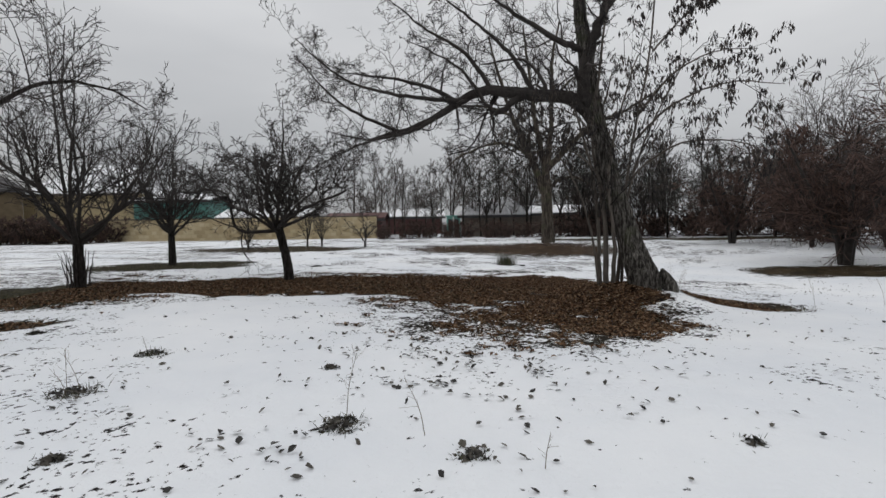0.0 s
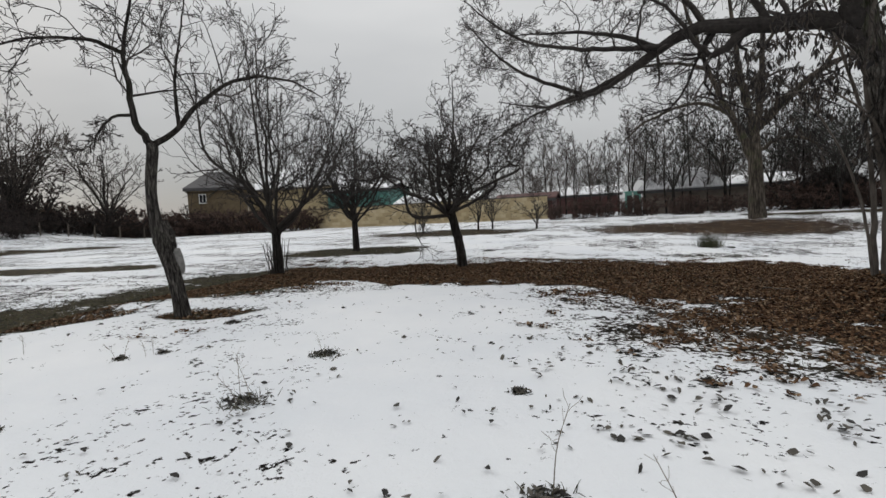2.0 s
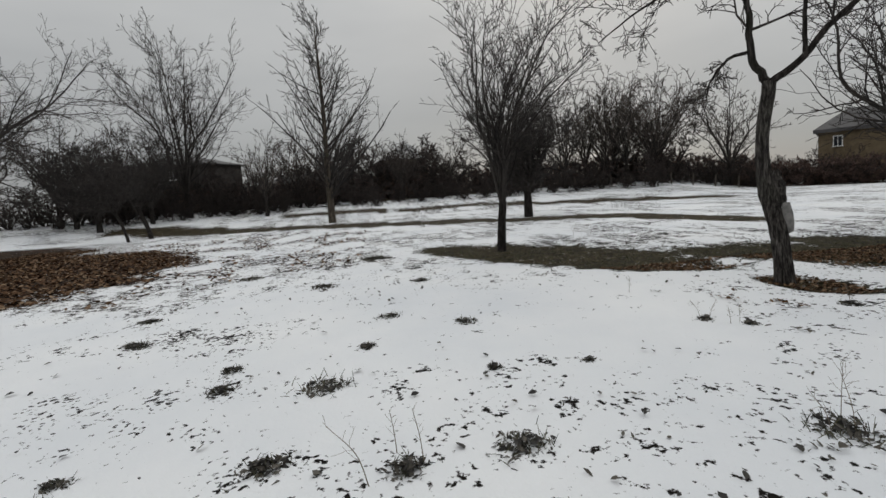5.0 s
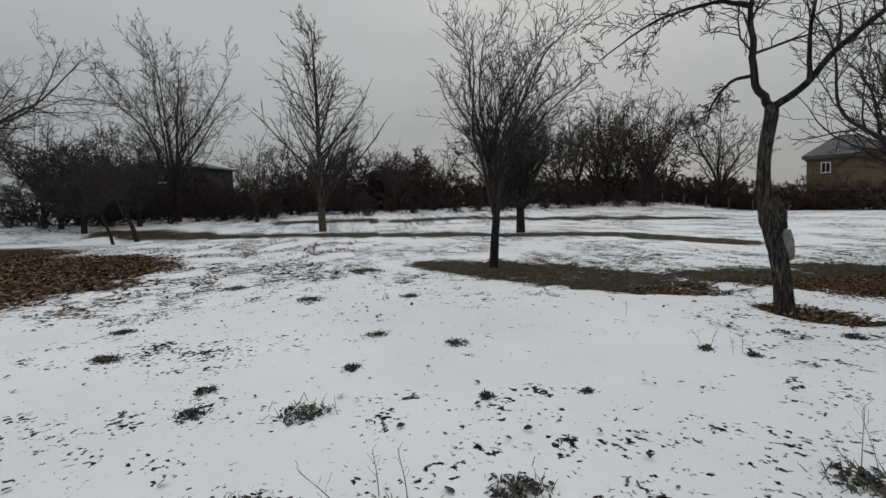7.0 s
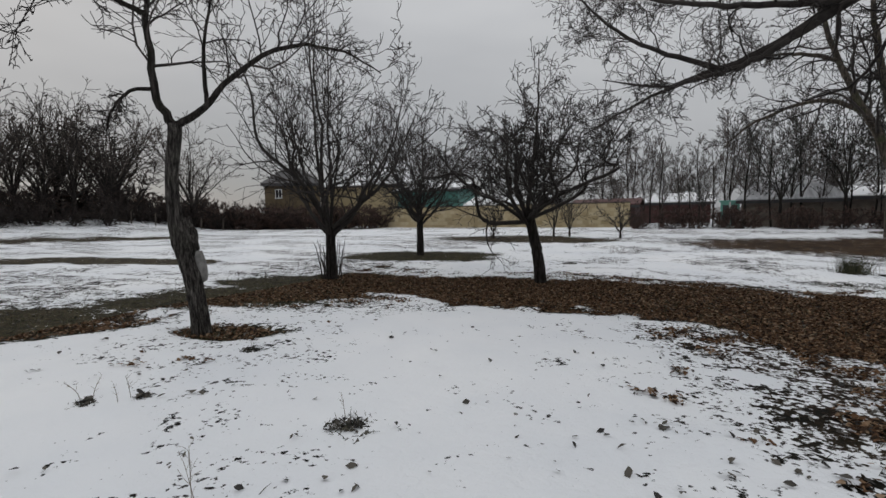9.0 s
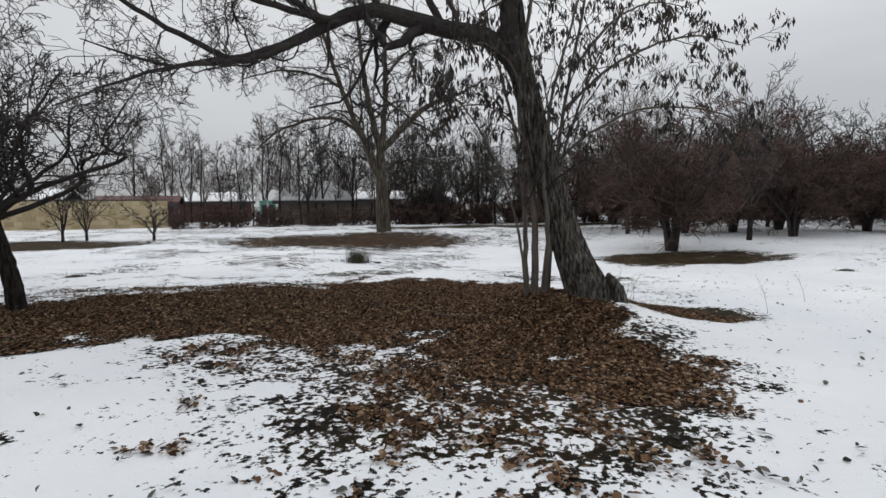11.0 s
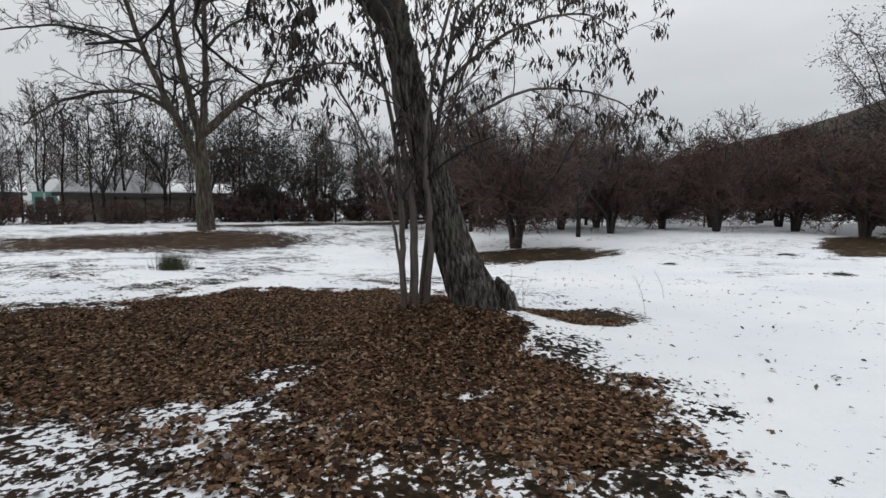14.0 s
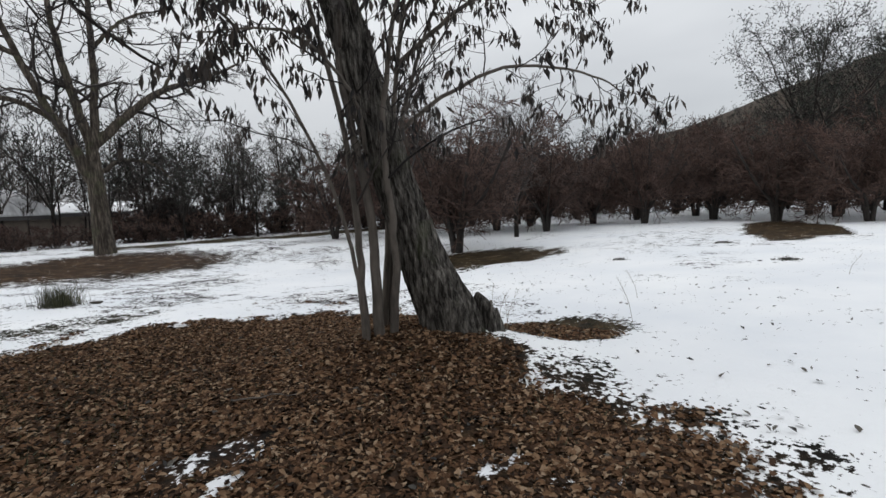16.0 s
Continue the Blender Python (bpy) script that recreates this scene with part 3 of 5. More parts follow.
# leaning old walnut with a long low limb
tree("walnut_tree", "old leaning walnut tree with furrowed grey bark and long bare limb", [
    ([(4.18, 9.7, -0.15), (4.07, 9.8, 0.3), (3.9, 9.95, 0.85), (3.76, 10.08, 1.45), (3.55, 10.15, 2.2), (3.42, 10.27, 2.9), (3.26, 10.38, 3.7), (3.08, 10.35, 4.8), (2.92, 10.25, 5.9), (2.85, 10.2, 8.2)], 0.36, (0.30, 0.235, 0.21, 0.19, 0.185, 0.18, 0.15, 0.12, 0.07)),
    ([(3.30, 10.36, 3.45), (3.03, 10.42, 3.82), (2.64, 10.5, 4.02), (1.85, 10.55, 4.11), (0.92, 10.62, 4.19), (0.07, 10.66, 3.72), (-0.89, 10.62, 3.36), (-1.6, 10.5, 3.2), (-2.3, 10.3, 3.35)], 0.15, (0.14, 0.13, 0.12, 0.10, 0.07, 0.04, 0.02, 0.006)),
    ([(3.12, 10.4, 3.75), (3.0, 10.25, 4.3), (3.15, 10.2, 5.0), (3.45, 10.1, 5.8), (3.7, 10.0, 7.2)], 0.15, 0.05),
    ([(3.0, 10.3, 4.9), (2.53, 10.35, 5.12), (1.8, 10.45, 5.6), (1.1, 10.55, 6.1), (-0.4, 10.4, 6.8)], 0.08, 0.006),
    ([(0.07, 10.66, 3.72), (-0.6, 10.35, 3.3), (-1.5, 10.1, 3.05), (-2.5, 9.95, 2.55)], 0.05, 0.008),
    ([(-0.85, 10.62, 3.38), (-1.7, 10.5, 3.75), (-2.3, 10.45, 4.2), (-2.9, 10.4, 4.9)], 0.04, 0.008),
    ([(0.6, 10.64, 4.0), (-0.6, 10.2, 4.0), (-1.8, 9.9, 4.25), (-2.7, 9.7, 5.0)], 0.05, 0.008),
    ([(1.75, 10.55, 4.08), (1.35, 10.5, 3.75), (1.05, 10.45, 3.85), (0.4, 10.2, 4.6), (-0.6, 9.9, 5.0)], 0.075, 0.005),
    ([(0.5, 10.64, 3.95), (-0.3, 10.9, 4.4), (-1.4, 11.2, 4.7), (-2.4, 11.5, 4.9)], 0.055, 0.005),
    ([(2.95, 10.25, 6.2), (2.0, 10.8, 7.2), (0.8, 11.2, 8.0)], 0.06, 0.005),
    ([(3.35, 10.15, 5.6), (4.3, 10.0, 6.6), (5.2, 9.8, 7.6)], 0.06, 0.005),
    ([(2.05, 10.53, 4.1), (1.6, 10.6, 4.9), (1.0, 10.9, 5.6), (0.2, 11.0, 6.3), (-0.3, 11.1, 7.0)], 0.055, 0.005),
    ([(1.2, 10.6, 4.18), (0.6, 10.4, 4.9), (-0.3, 10.2, 5.4), (-1.2, 10.0, 6.1)], 0.05, 0.005),
], [LV(n=14, u0=0.22, u1=1.0, angle=55, ratio=0.42, thin=0.36, up=0.08, wob=0.32, npts=9), LV(n=8, u0=0.15, u1=1.0, angle=50, ratio=0.52, thin=0.5, up=0.03, wob=0.32, npts=6),
    LV(n=6, u0=0.15, u1=1.0, angle=48, ratio=0.55, thin=0.65, up=0.04, wob=0.25, npts=4), LV(n=1, u0=0.2, u1=1.0, angle=45, ratio=0.6, thin=0.7, up=0.04, wob=0.2, npts=3)], BARK_BIG, TWIG, 11, rmin=0.0035, trunk_sides=120, ridge=0.18, limb_bark=BARK_DARK)


def stump_spur():
    """The broken buttress beside the walnut's foot."""
    root = tagged(new("tree_stump"), "dark rotten broken stump at the foot of the walnut", "stump")
    root.location = g(4.46, 9.48, -0.08)
    p, r = limb_line([(0, 0, 0), (-0.02, 0.02, 0.2), (-0.10, 0.06, 0.40), (-0.13, 0.08, 0.52)], 0.16, (0.13, 0.09, 0.02), 12)
    v, q = rough_tube(p, r, 20, 61, 0.25)
    part_mesh("stump_body", mesh_of("stump_body", v, q, (BARK_BIG,)), root)
    for k, (dx, dy, hh) in enumerate(((0.09, -0.05, 0.26), (0.02, -0.12, 0.34), (-0.12, -0.10, 0.44))):
        p, r = limb_line([(dx, dy, 0), (dx * 0.8, dy * 0.8, hh * 0.6), (dx * 0.6, dy * 0.6, hh)], 0.06, 0.012, 8)
        v, q = rough_tube(p, r, 9, 70 + k, 0.3)
        part_mesh("splinter", mesh_of("splinter", v, q, (BARK_BIG,)), root)


stump_spur()

# young multi-stemmed tree with hanging dry leaves, growing against the walnut
tree("leafy_sapling", "multi-stemmed young tree holding dark dry hanging leaves", [
    ([(3.46, 10.2, -0.05), (3.45, 10.2, 0.7), (3.44, 10.22, 1.4), (3.32, 10.3, 2.3), (3.2, 10.3, 3.2), (3.3, 10.1, 4.6), (3.4, 9.9, 6.2)], 0.062, 0.018),
    ([(3.36, 10.3, -0.05), (3.34, 10.3, 0.7), (3.31, 10.3, 1.5), (3.18, 10.35, 2.6), (2.9, 10.4, 3.6), (2.6, 10.4, 4.6)], 0.05, 0.012),
    ([(3.55, 10.1, -0.05), (3.57, 10.04, 0.7), (3.5, 9.98, 1.4), (3.42, 9.95, 2.3), (3.55, 9.8, 3.4), (3.9, 9.7, 4.6)], 0.05, 0.014),
    ([(3.30, 10.18, -0.05), (3.24, 10.22, 0.7), (3.1, 10.3, 1.5), (2.8, 10.5, 2.4), (2.3, 10.6, 3.1), (1.7, 10.6, 3.3)], 0.026, 0.008),
    ([(3.78, 10.5, -0.05), (3.88, 10.42, 1.3), (3.94, 10.36, 2.2), (4.06, 10.3, 3.2), (4.3, 10.2, 4.6), (4.4, 10.0, 6.6)], 0.042, 0.015),
    ([(3.88, 10.48, -0.05), (3.92, 10.4, 1.4), (4.06, 10.3, 2.4), (4.4, 10.2, 3.4), (5.0, 10.1, 4.6)], 0.034, 0.012),
    ([(3.95, 10.35, 2.2), (4.2, 9.8, 2.6), (4.6, 9.2, 2.85), (5.2, 8.6, 2.75), (5.5, 8.3, 2.5)], 0.028, 0.006),
    ([(4.02, 10.3, 3.0), (4.5, 9.6, 3.6), (5.3, 9.1, 3.9), (6.2, 8.9, 3.8)], 0.03, 0.006),
    ([(4.15, 10.28, 3.6), (4.7, 10.1, 4.3), (5.6, 10.2, 4.8), (6.6, 10.3, 4.9)], 0.03, 0.006),
    ([(3.42, 10.2, 2.0), (3.1, 10.0, 2.5), (2.5, 10.0, 2.9), (1.8, 10.2, 2.8)], 0.025, 0.006),
    ([(3.24, 10.3, 3.0), (2.8, 9.8, 3.4), (2.2, 9.6, 3.6), (1.5, 9.5, 3.3)], 0.022, 0.005),
    ([(4.35, 10.1, 4.8), (4.9, 10.2, 5.4), (5.6, 10.4, 6.0)], 0.025, 0.006),
], [LV(n=11, u0=0.38, u1=1.0, angle=50, ratio=0.36, thin=0.5, up=0.05, wob=0.18, npts=6), LV(n=5, u0=0.2, u1=1.0, angle=45, ratio=0.55, thin=0.6, up=-0.05, wob=0.2, npts=5)],
    PALE_BARK, TWIG, 23, rmin=0.0035, trunk_sides=12, limb_bark=PALE_BARK,
    leaves=dict(places=1000, count=9, size=0.112, spread=0.04, mat=DRY_LEAF, label="clusters of dark dry hanging leaves", low=1.9, droop=1.8))

# the forked fruit tree with a broken stub
T0 = tree("fruit_tree", "forked bare fruit tree with an arching limb and scarred trunk", [
    ([g(-6.74, 7.02, -0.1), (-6.78, 7.0, 0.35), (-6.84, 6.97, 0.8), (-6.96, 6.91, 1.3), (-6.97, 6.88, 1.95), (-6.88, 6.9, 2.68)], 0.125, (0.105, 0.105, 0.09, 0.07, 0.075)),
    ([(-6.88, 6.9, 2.64), (-7.03, 6.78, 2.98), (-7.06, 6.76, 3.5), (-7.08, 6.74, 4.0), (-6.97, 6.82, 4.6), (-6.85, 6.9, 5.3)], 0.055, 0.010),
    ([(-6.88, 6.9, 2.64), (-6.65, 7.1, 2.85), (-6.45, 7.3, 3.2), (-6.08, 7.7, 3.62), (-5.7, 8.0, 3.74), (-5.3, 8.4, 3.68), (-5.0, 8.7, 3.45)], 0.05, 0.008),
    ([(-7.08, 6.74, 3.98), (-7.35, 6.4, 4.12), (-7.7, 5.75, 3.98), (-8.0, 5.1, 3.55)], 0.034, 0.007),
    ([(-6.6, 7.15, 2.95), (-6.55, 7.1, 3.6), (-6.45, 7.2, 4.3), (-6.3, 7.3, 5.2)], 0.03, 0.006),
    ([(-7.04, 6.77, 3.1), (-7.22, 6.56, 3.04), (-7.38, 6.42, 2.78), (-7.42, 6.36, 2.4)], 0.026, 0.006),
], [LV(n=13, u0=0.3, u1=1.0, angle=55, ratio=0.5, thin=0.5, up=0.15, wob=0.2, npts=6), LV(n=7, u0=0.1, u1=1.0, angle=48, ratio=0.5, thin=0.6, up=-0.05, wob=0.28, npts=5),
    LV(n=4, u0=0.2, u1=1.0, angle=45, ratio=0.5, thin=0.7, up=-0.05, wob=0.2, npts=3)], BARK_MOTTLED, TWIG, 31, rmin=0.0048, trunk_sides=28, ridge=0.26, limb_bark=BARK)


def broken_stub(parent):
    bm = bmesh.new()
    bmesh.ops.create_icosphere(bm, subdivisions=3, radius=1.0)
    for v in bm.verts:
        k = 1 + 0.25 * noise.noise(v.co * 1.9 + Vector((3, 1, 5)))
        v.co = Vector((v.co.x * 0.07 * k, v.co.y * 0.06 * k, v.co.z * 0.23 * k))
    ob = part("broken_stub", bm, WOOD_CUT, parent, "pale weathered broken wood scar")
    ob.matrix_local = pose(-0.035, 0.05, 0.97, 6, -4, 45)
    bm = bmesh.new()
    bmesh.ops.create_icosphere(bm, subdivisions=4, radius=1.0)
    for v in bm.verts:
        k = 1 + 0.3 * noise.noise(v.co * 2.2 + Vector((9, 2, 1))) + 0.15 * noise.noise(v.co * 6)
        v.co = Vector((v.co.x * 0.12 * k, v.co.y * 0.11 * k, v.co.z * 0.26 * k))
    ob = part("burl", bm, BARK_MOTTLED, parent, "gnarled knotted burl")
    ob.matrix_local = pose(-0.14, -0.03, 1.36, 5, -3, 0)


broken_stub(T0)


def orchard_tree(name, label, x, y, h, width, fork, seed, r=0.11, nl=7, spread=40, lean=(0, 0), dense=1.0, bark=None, twig=None, rmin=0.004, up=0.12, stems=1, leaves=None, group="bare orchard trees", fine=True, wob=0.1, angle=48, bend=(0, 0), lead=1.0, low=0.72, rise_power=None, shoots=None, sprouts=0):
    """A round-headed bare tree: short trunk, limbs from the fork, three orders of twigs."""
    rng = np.random.default_rng(seed)
    z0 = ground_z(x, y)
    top = np.array([x + lean[0], y + lean[1], z0 + fork])
    trunk = ([(x, y, z0 - 0.1), (x + lean[0] * 0.3, y + lean[1] * 0.3, z0 + fork * 0.4), tuple(top)], r, r * 0.75)
    lines = [trunk]
    for k in range(nl):
        a = 2 * math.pi * (k + rng.uniform(-0.3, 0.3)) / nl
        out = width * rng.uniform(0.65, 1.05) * (0.25 if k % 4 == 3 else 1)
        rise = (h - fork) * rng.uniform(low, 1.0) * (lead if k % 4 == 3 else 0.82)
        u = np.array([math.cos(a), math.sin(a), 0])
        st = top - np.array([0, 0, rng.uniform(0, 0.25) * fork])
        pts = [st] + [st + u * out * f ** (1.0 + spread / 100) + np.array([0, 0, rise * f ** (rise_power or 0.8 + wob)]) + np.array([bend[0], bend[1], 0]) * f ** 3 + rng.normal(size=3) * out * wob * 0.6 for f in (0.25, 0.5, 0.75, 1.0)]
        lines.append(([tuple(p) for p in pts], r * rng.uniform(0.28, 0.44), r * 0.06))
    lv = [LV(n=max(4, int(12 * dense)), u0=0.08, u1=1.0, angle=angle, ratio=0.46, thin=0.5, up=up, wob=0.18, npts=6),
          LV(n=max(3, int(8 * dense)), u0=0.08, u1=1.0, angle=46, ratio=0.52, thin=0.6, up=up * 0.8, wob=0.2, npts=4)]
    if fine:
        lv.append(LV(n=max(2, int(4 * dense)), u0=0.1, u1=1.0, angle=44, ratio=0.55, thin=0.7, up=up * 0.5, wob=0.18, npts=3))
    made = tree(name, label, lines, shoots or lv, bark or BARK, twig or TWIG, seed, rmin=rmin, trunk_sides=14, group=group, limb_bark=BARK_DARK if bark is None else bark, leaves=leaves)
    for k in range(sprouts):
        a, o, hh = rng.uniform(0, 2 * math.pi), rng.uniform(0.12, 0.3), rng.uniform(0.5, 1.05)
        u = np.array([math.cos(a), math.sin(a), 0]) * o
        p, rr = limb_line([u, u * 1.2 + (0, 0, 0.5 * hh), u * 1.7 + (0, 0, hh)], 0.015, 0.006, 7, 0.012, rng)
        v, q = tubes(p, rr, 5)
        part_mesh("sprout", mesh_of("sprout", v, q, (TWIG,)), made)
    return made


orchard_tree("fruit_tree", "bare upright fruit tree with dark shoots round its foot", -8.71, 11.95, 6.9, 2.15, 1.25, 41, r=0.14, nl=12, spread=-25, rise_power=1.1, low=0.52, rmin=0.0062, wob=0.13, sprouts=15,
             shoots=[LV(n=11, u0=0.15, u1=1.0, angle=52, ratio=0.5, thin=0.5, up=0.24, wob=0.15, npts=7), LV(n=7, u0=0.1, u1=1.0, angle=48, ratio=0.52, thin=0.6, up=0.16, wob=0.16, npts=5), LV(n=3, u0=0.15, u1=1.0, angle=42, ratio=0.5, thin=0.7, up=0.05, wob=0.18, npts=4)])
orchard_tree("fruit_tree", "small bare round-headed fruit tree on a grassy patch", -9.74, 18.0, 5.4, 2.2, 1.3, 42, r=0.14, nl=12, spread=-10, rise_power=1.05, low=0.55, up=0.16, rmin=0.006, dense=1.05, wob=0.13)
orchard_tree("fruit_tree", "dark bare apple tree with a wide twiggy crown", -4.02, 13.2, 4.9, 2.35, 1.6, 143, r=0.135, nl=16, spread=-30, rise_power=0.95, low=0.42, lean=(-0.28, -0.05), rmin=0.0058, wob=0.15, lead=1.0,
             shoots=[LV(n=11, u0=0.15, u1=1.0, angle=58, ratio=0.46, thin=0.5, up=0.10, wob=0.2, npts=6), LV(n=8, u0=0.1, u1=1.0, angle=52, ratio=0.5, thin=0.6, up=0.02, wob=0.26, npts=5), LV(n=5, u0=0.1, u1=1.0, angle=48, ratio=0.5, thin=0.7, up=0.0, wob=0.22, npts=3)])
orchard_tree("fruit_tree", "bare upswept fruit tree bent by the wind", -12.86, 4.6, 7.2, 1.65, 1.25, 44, r=0.12, nl=13, spread=40, rmin=0.0058, lean=(0.0, 0.1), bend=(0.35, 1.0), low=0.55,
             shoots=[LV(n=10, u0=0.15, u1=1.0, angle=42, ratio=0.46, thin=0.5, up=0.2, wob=0.13, npts=6), LV(n=6, u0=0.1, u1=1.0, angle=42, ratio=0.52, thin=0.6, up=0.12, wob=0.15, npts=5), LV(n=3, u0=0.1, u1=1.0, angle=40, ratio=0.5, thin=0.7, up=0.05, wob=0.15, npts=3)])
orchard_tree("fruit_tree", "dense dark bare tree on a strip of turf", -27.3, 9.6, 7.0, 2.7, 1.4, 45, r=0.26, nl=13, spread=10, up=0.16, rmin=0.010, dense=1.25)
tree("poplar_tree", "tall bare pyramid-shaped tree with a pale trunk", [([g(-39, -2.3, -0.2), (-39.1, -2.3, 4), (-38.9, -2.2, 9), (-39, -2.3, 15.3)], 0.30, (0.2, 0.13, 0.02))],
     [LV(n=62, u0=0.14, u1=0.97, angle=54, ratio=0.50, thin=0.36, up=0.2, wob=0.07, npts=7, fade=0.8), LV(n=8, u0=0.12, u1=1.0, angle=40, ratio=0.42, thin=0.6, up=0.12, wob=0.1, npts=4), LV(n=3, u0=0.1, u1=1.0, angle=38, ratio=0.5, thin=0.7, up=0.05, wob=0.1, npts=3)],
     BARK_FAR, TWIG, 46, rmin=0.016, group="bare orchard trees")
orchard_tree("tall_tree", "tall bare many-stemmed tree", -55, -18.5, 19.5, 6.5, 2.5, 47, r=0.36, nl=10, spread=25, up=0.25, rmin=0.016, dense=0.95)
orchard_tree("walnut_tree", "large bare walnut tree over a brown leaf patch", -26.5, -20.4, 14.0, 8.5, 3.0, 48, r=0.33, nl=13, spread=-10, up=0.06, rmin=0.008, dense=1.1, wob=0.14)
orchard_tree("leaning_tree", "thin leaning bare tree", -33.4, -14.2, 5.5, 2.5, 2.0, 49, r=0.10, nl=5, spread=10, lean=(-0.6, -0.9), up=0.1, rmin=0.008)
orchard_tree("leaning_tree", "thin leaning bare tree", -36.0, -14.0, 6.0, 2.5, 2.2, 50, r=0.16, nl=6, spread=10, lean=(-0.5, -0.9), up=0.1, rmin=0.008)
for k, (x, y, hh) in enumerate(((-48, -25.5, 9.0), (-44, -21.5, 7.5), (-50, -20.0, 9.5))):
    orchard_tree("dark_tree", "dense dark bare tree by the far houses", x, y, hh, 4.0, 1.6, 60 + k, r=0.24, nl=11, spread=0, up=0.08, rmin=0.014, dense=1.1, wob=0.16)

# the broad walnut behind
tree("walnut_tree", "broad old walnut tree with a pale trunk and spreading limbs", [
    ([g(7.1, 32.2, -0.2), (7.05, 32.2, 1.5), (7.0, 32.2, 3.2), (6.98, 32.2, 5.2)], 0.46, (0.37, 0.33, 0.2)),
    ([(6.95, 32.2, 3.0), (6.2, 32.3, 5.0), (5.3, 32.5, 7.0), (4.1, 32.8, 10.7), (3.4, 33.0, 13.5)], 0.24, 0.05),
    ([(6.98, 32.2, 4.8), (6.6, 32.3, 6.5), (6.2, 32.4, 8.6), (5.95, 32.5, 11.1), (5.6, 32.5, 14)], 0.22, 0.05),
    ([(7.0, 32.2, 4.8), (7.3, 32.2, 7.0), (7.35, 32.1, 11.3), (7.8, 32.0, 14)], 0.21, 0.05),
    ([(7.0, 32.2, 4.7), (8.2, 31.8, 6.0), (9.8, 31.3, 7.4), (11.2, 30.6, 7.9), (12.9, 30.0, 8.9)], 0.23, 0.05),
    ([(7.2, 32.1, 3.6), (8.0, 31.9, 4.1), (9.1, 31.5, 4.0), (9.8, 31.3, 3.3)], 0.12, 0.04),
    ([(6.0, 32.4, 5.6), (4.6, 32.8, 6.5), (3.0, 33.1, 6.4), (1.2, 33.2, 5.6), (0.2, 33.2, 4.6)], 0.13, 0.03),
    ([(4.9, 32.6, 8.3), (3.4, 32.9, 8.9), (1.6, 33.0, 9.0), (-0.4, 33.2, 8.4)], 0.11, 0.03),
    ([(7.35, 32.1, 9.0), (8.6, 31.8, 10.4), (10.4, 31.3, 11.2)], 0.10, 0.03),
    ([(9.8, 31.3, 7.4), (10.5, 31.3, 8.8), (10.9, 31.2, 10.6)], 0.09, 0.03),
], [LV(n=14, u0=0.2, u1=1.0, angle=52, ratio=0.38, thin=0.45, up=0.0, wob=0.22, npts=6), LV(n=8, u0=0.15, u1=1.0, angle=46, ratio=0.5, thin=0.55, up=-0.04, wob=0.22, npts=5),
    LV(n=6, u0=0.15, u1=1.0, angle=45, ratio=0.55, thin=0.6, up=0.0, wob=0.2, npts=3)], BARK_FAR, TWIG, 51, rmin=0.0095, trunk_sides=24, ridge=0.1, limb_bark=BARK_FAR)


# ---- shrubs and thickets ----
def shrub_form(label, h, w, seed, twigs, stems=7, mat=None, rmin=0.007, foot=0.8, group="scrub at the orchard's edge", mids=(10, 8)):
    """A dense bare shrub on several short stems."""
    rng = np.random.default_rng(seed)
    root = tagged(new("bare_shrub"), label, "shrub", group)
    lines, rads = [], []
    for k in range(stems):
        a = 2 * math.pi * k / stems + rng.uniform(-0.4, 0.4)
        u = np.array([math.cos(a), math.sin(a), 0])
        o = w * rng.uniform(0.35, 0.9)
        hh = h * rng.uniform(0.6, 0.95)
        lines.append(curve([u * 0.08, u * (0.08 + 0.1 * o) + (0, 0, foot), u * o * 0.55 + (0, 0, hh * 0.55), u * o + (0, 0, hh)], 9))
        rads.append(np.linspace(0.055, 0.018, 9) * (h / 3))
        v, q = tubes(lines[-1][None], rads[-1][None], 6)
        part_mesh("stem", mesh_of("stem", v, q, (BARK_DARK,)), root)
    P, R = np.stack(lines), np.stack(rads)
    pieces = []
    for n, ratio, ang, npts in ((mids[0], 0.5, 56, 4), (mids[1], 0.55, 52, 3), (twigs, 0.6, 48, 2)):
        P, R = spawn(rng, P, R, n, 0.22, 1.0, ang, ratio, thin=0.6, up=0.06, wob=0.2, npts=npts, rmin=rmin, fade=0.35)
        pieces.append(tubes(P, R, 3))
    v, q = joined(pieces)
    part_mesh("crown", mesh_of("crown", v, q, (mat or TWIG_RED,)), root, "dense tangle of reddish-brown bare twigs")
    return root


FORMS = [shrub_form("dense reddish-brown bare shrub on short stems", 3.5, 2.5, 101, 10, rmin=0.008), shrub_form("dense reddish-brown bare shrub on short stems", 3.2, 2.8, 102, 10, rmin=0.008),
         shrub_form("tall tangled bare shrub", 4.1, 2.4, 103, 10, rmin=0.009)]
LOW = shrub_form("low dark bare brushwood hedge clump", 1.7, 1.8, 104, 6, stems=7, mat=TWIG_RED, foot=0.1, rmin=0.016, group="brushwood hedge", mids=(8, 6))
BUSH = shrub_form("dark bare bush in the far field's edge", 4.0, 3.2, 105, 3, stems=7, mat=TWIG_DARK, foot=0.2, rmin=0.024, group="far bushes", mids=(8, 7))
FIRST = {}


def plant(form, x, y, s=1.0, turn=0.0, sz=1.0):
    m = pose(x, y, ground_z(x, y) - 0.03, 0, 0, turn)
    if form not in FIRST:
        FIRST[form] = True
        form.matrix_basis = m
        form.scale = (s, s, s * sz)
        return form
    ob = copy_thing(form, m)
    ob.scale = (s, s, s * sz)
    return ob


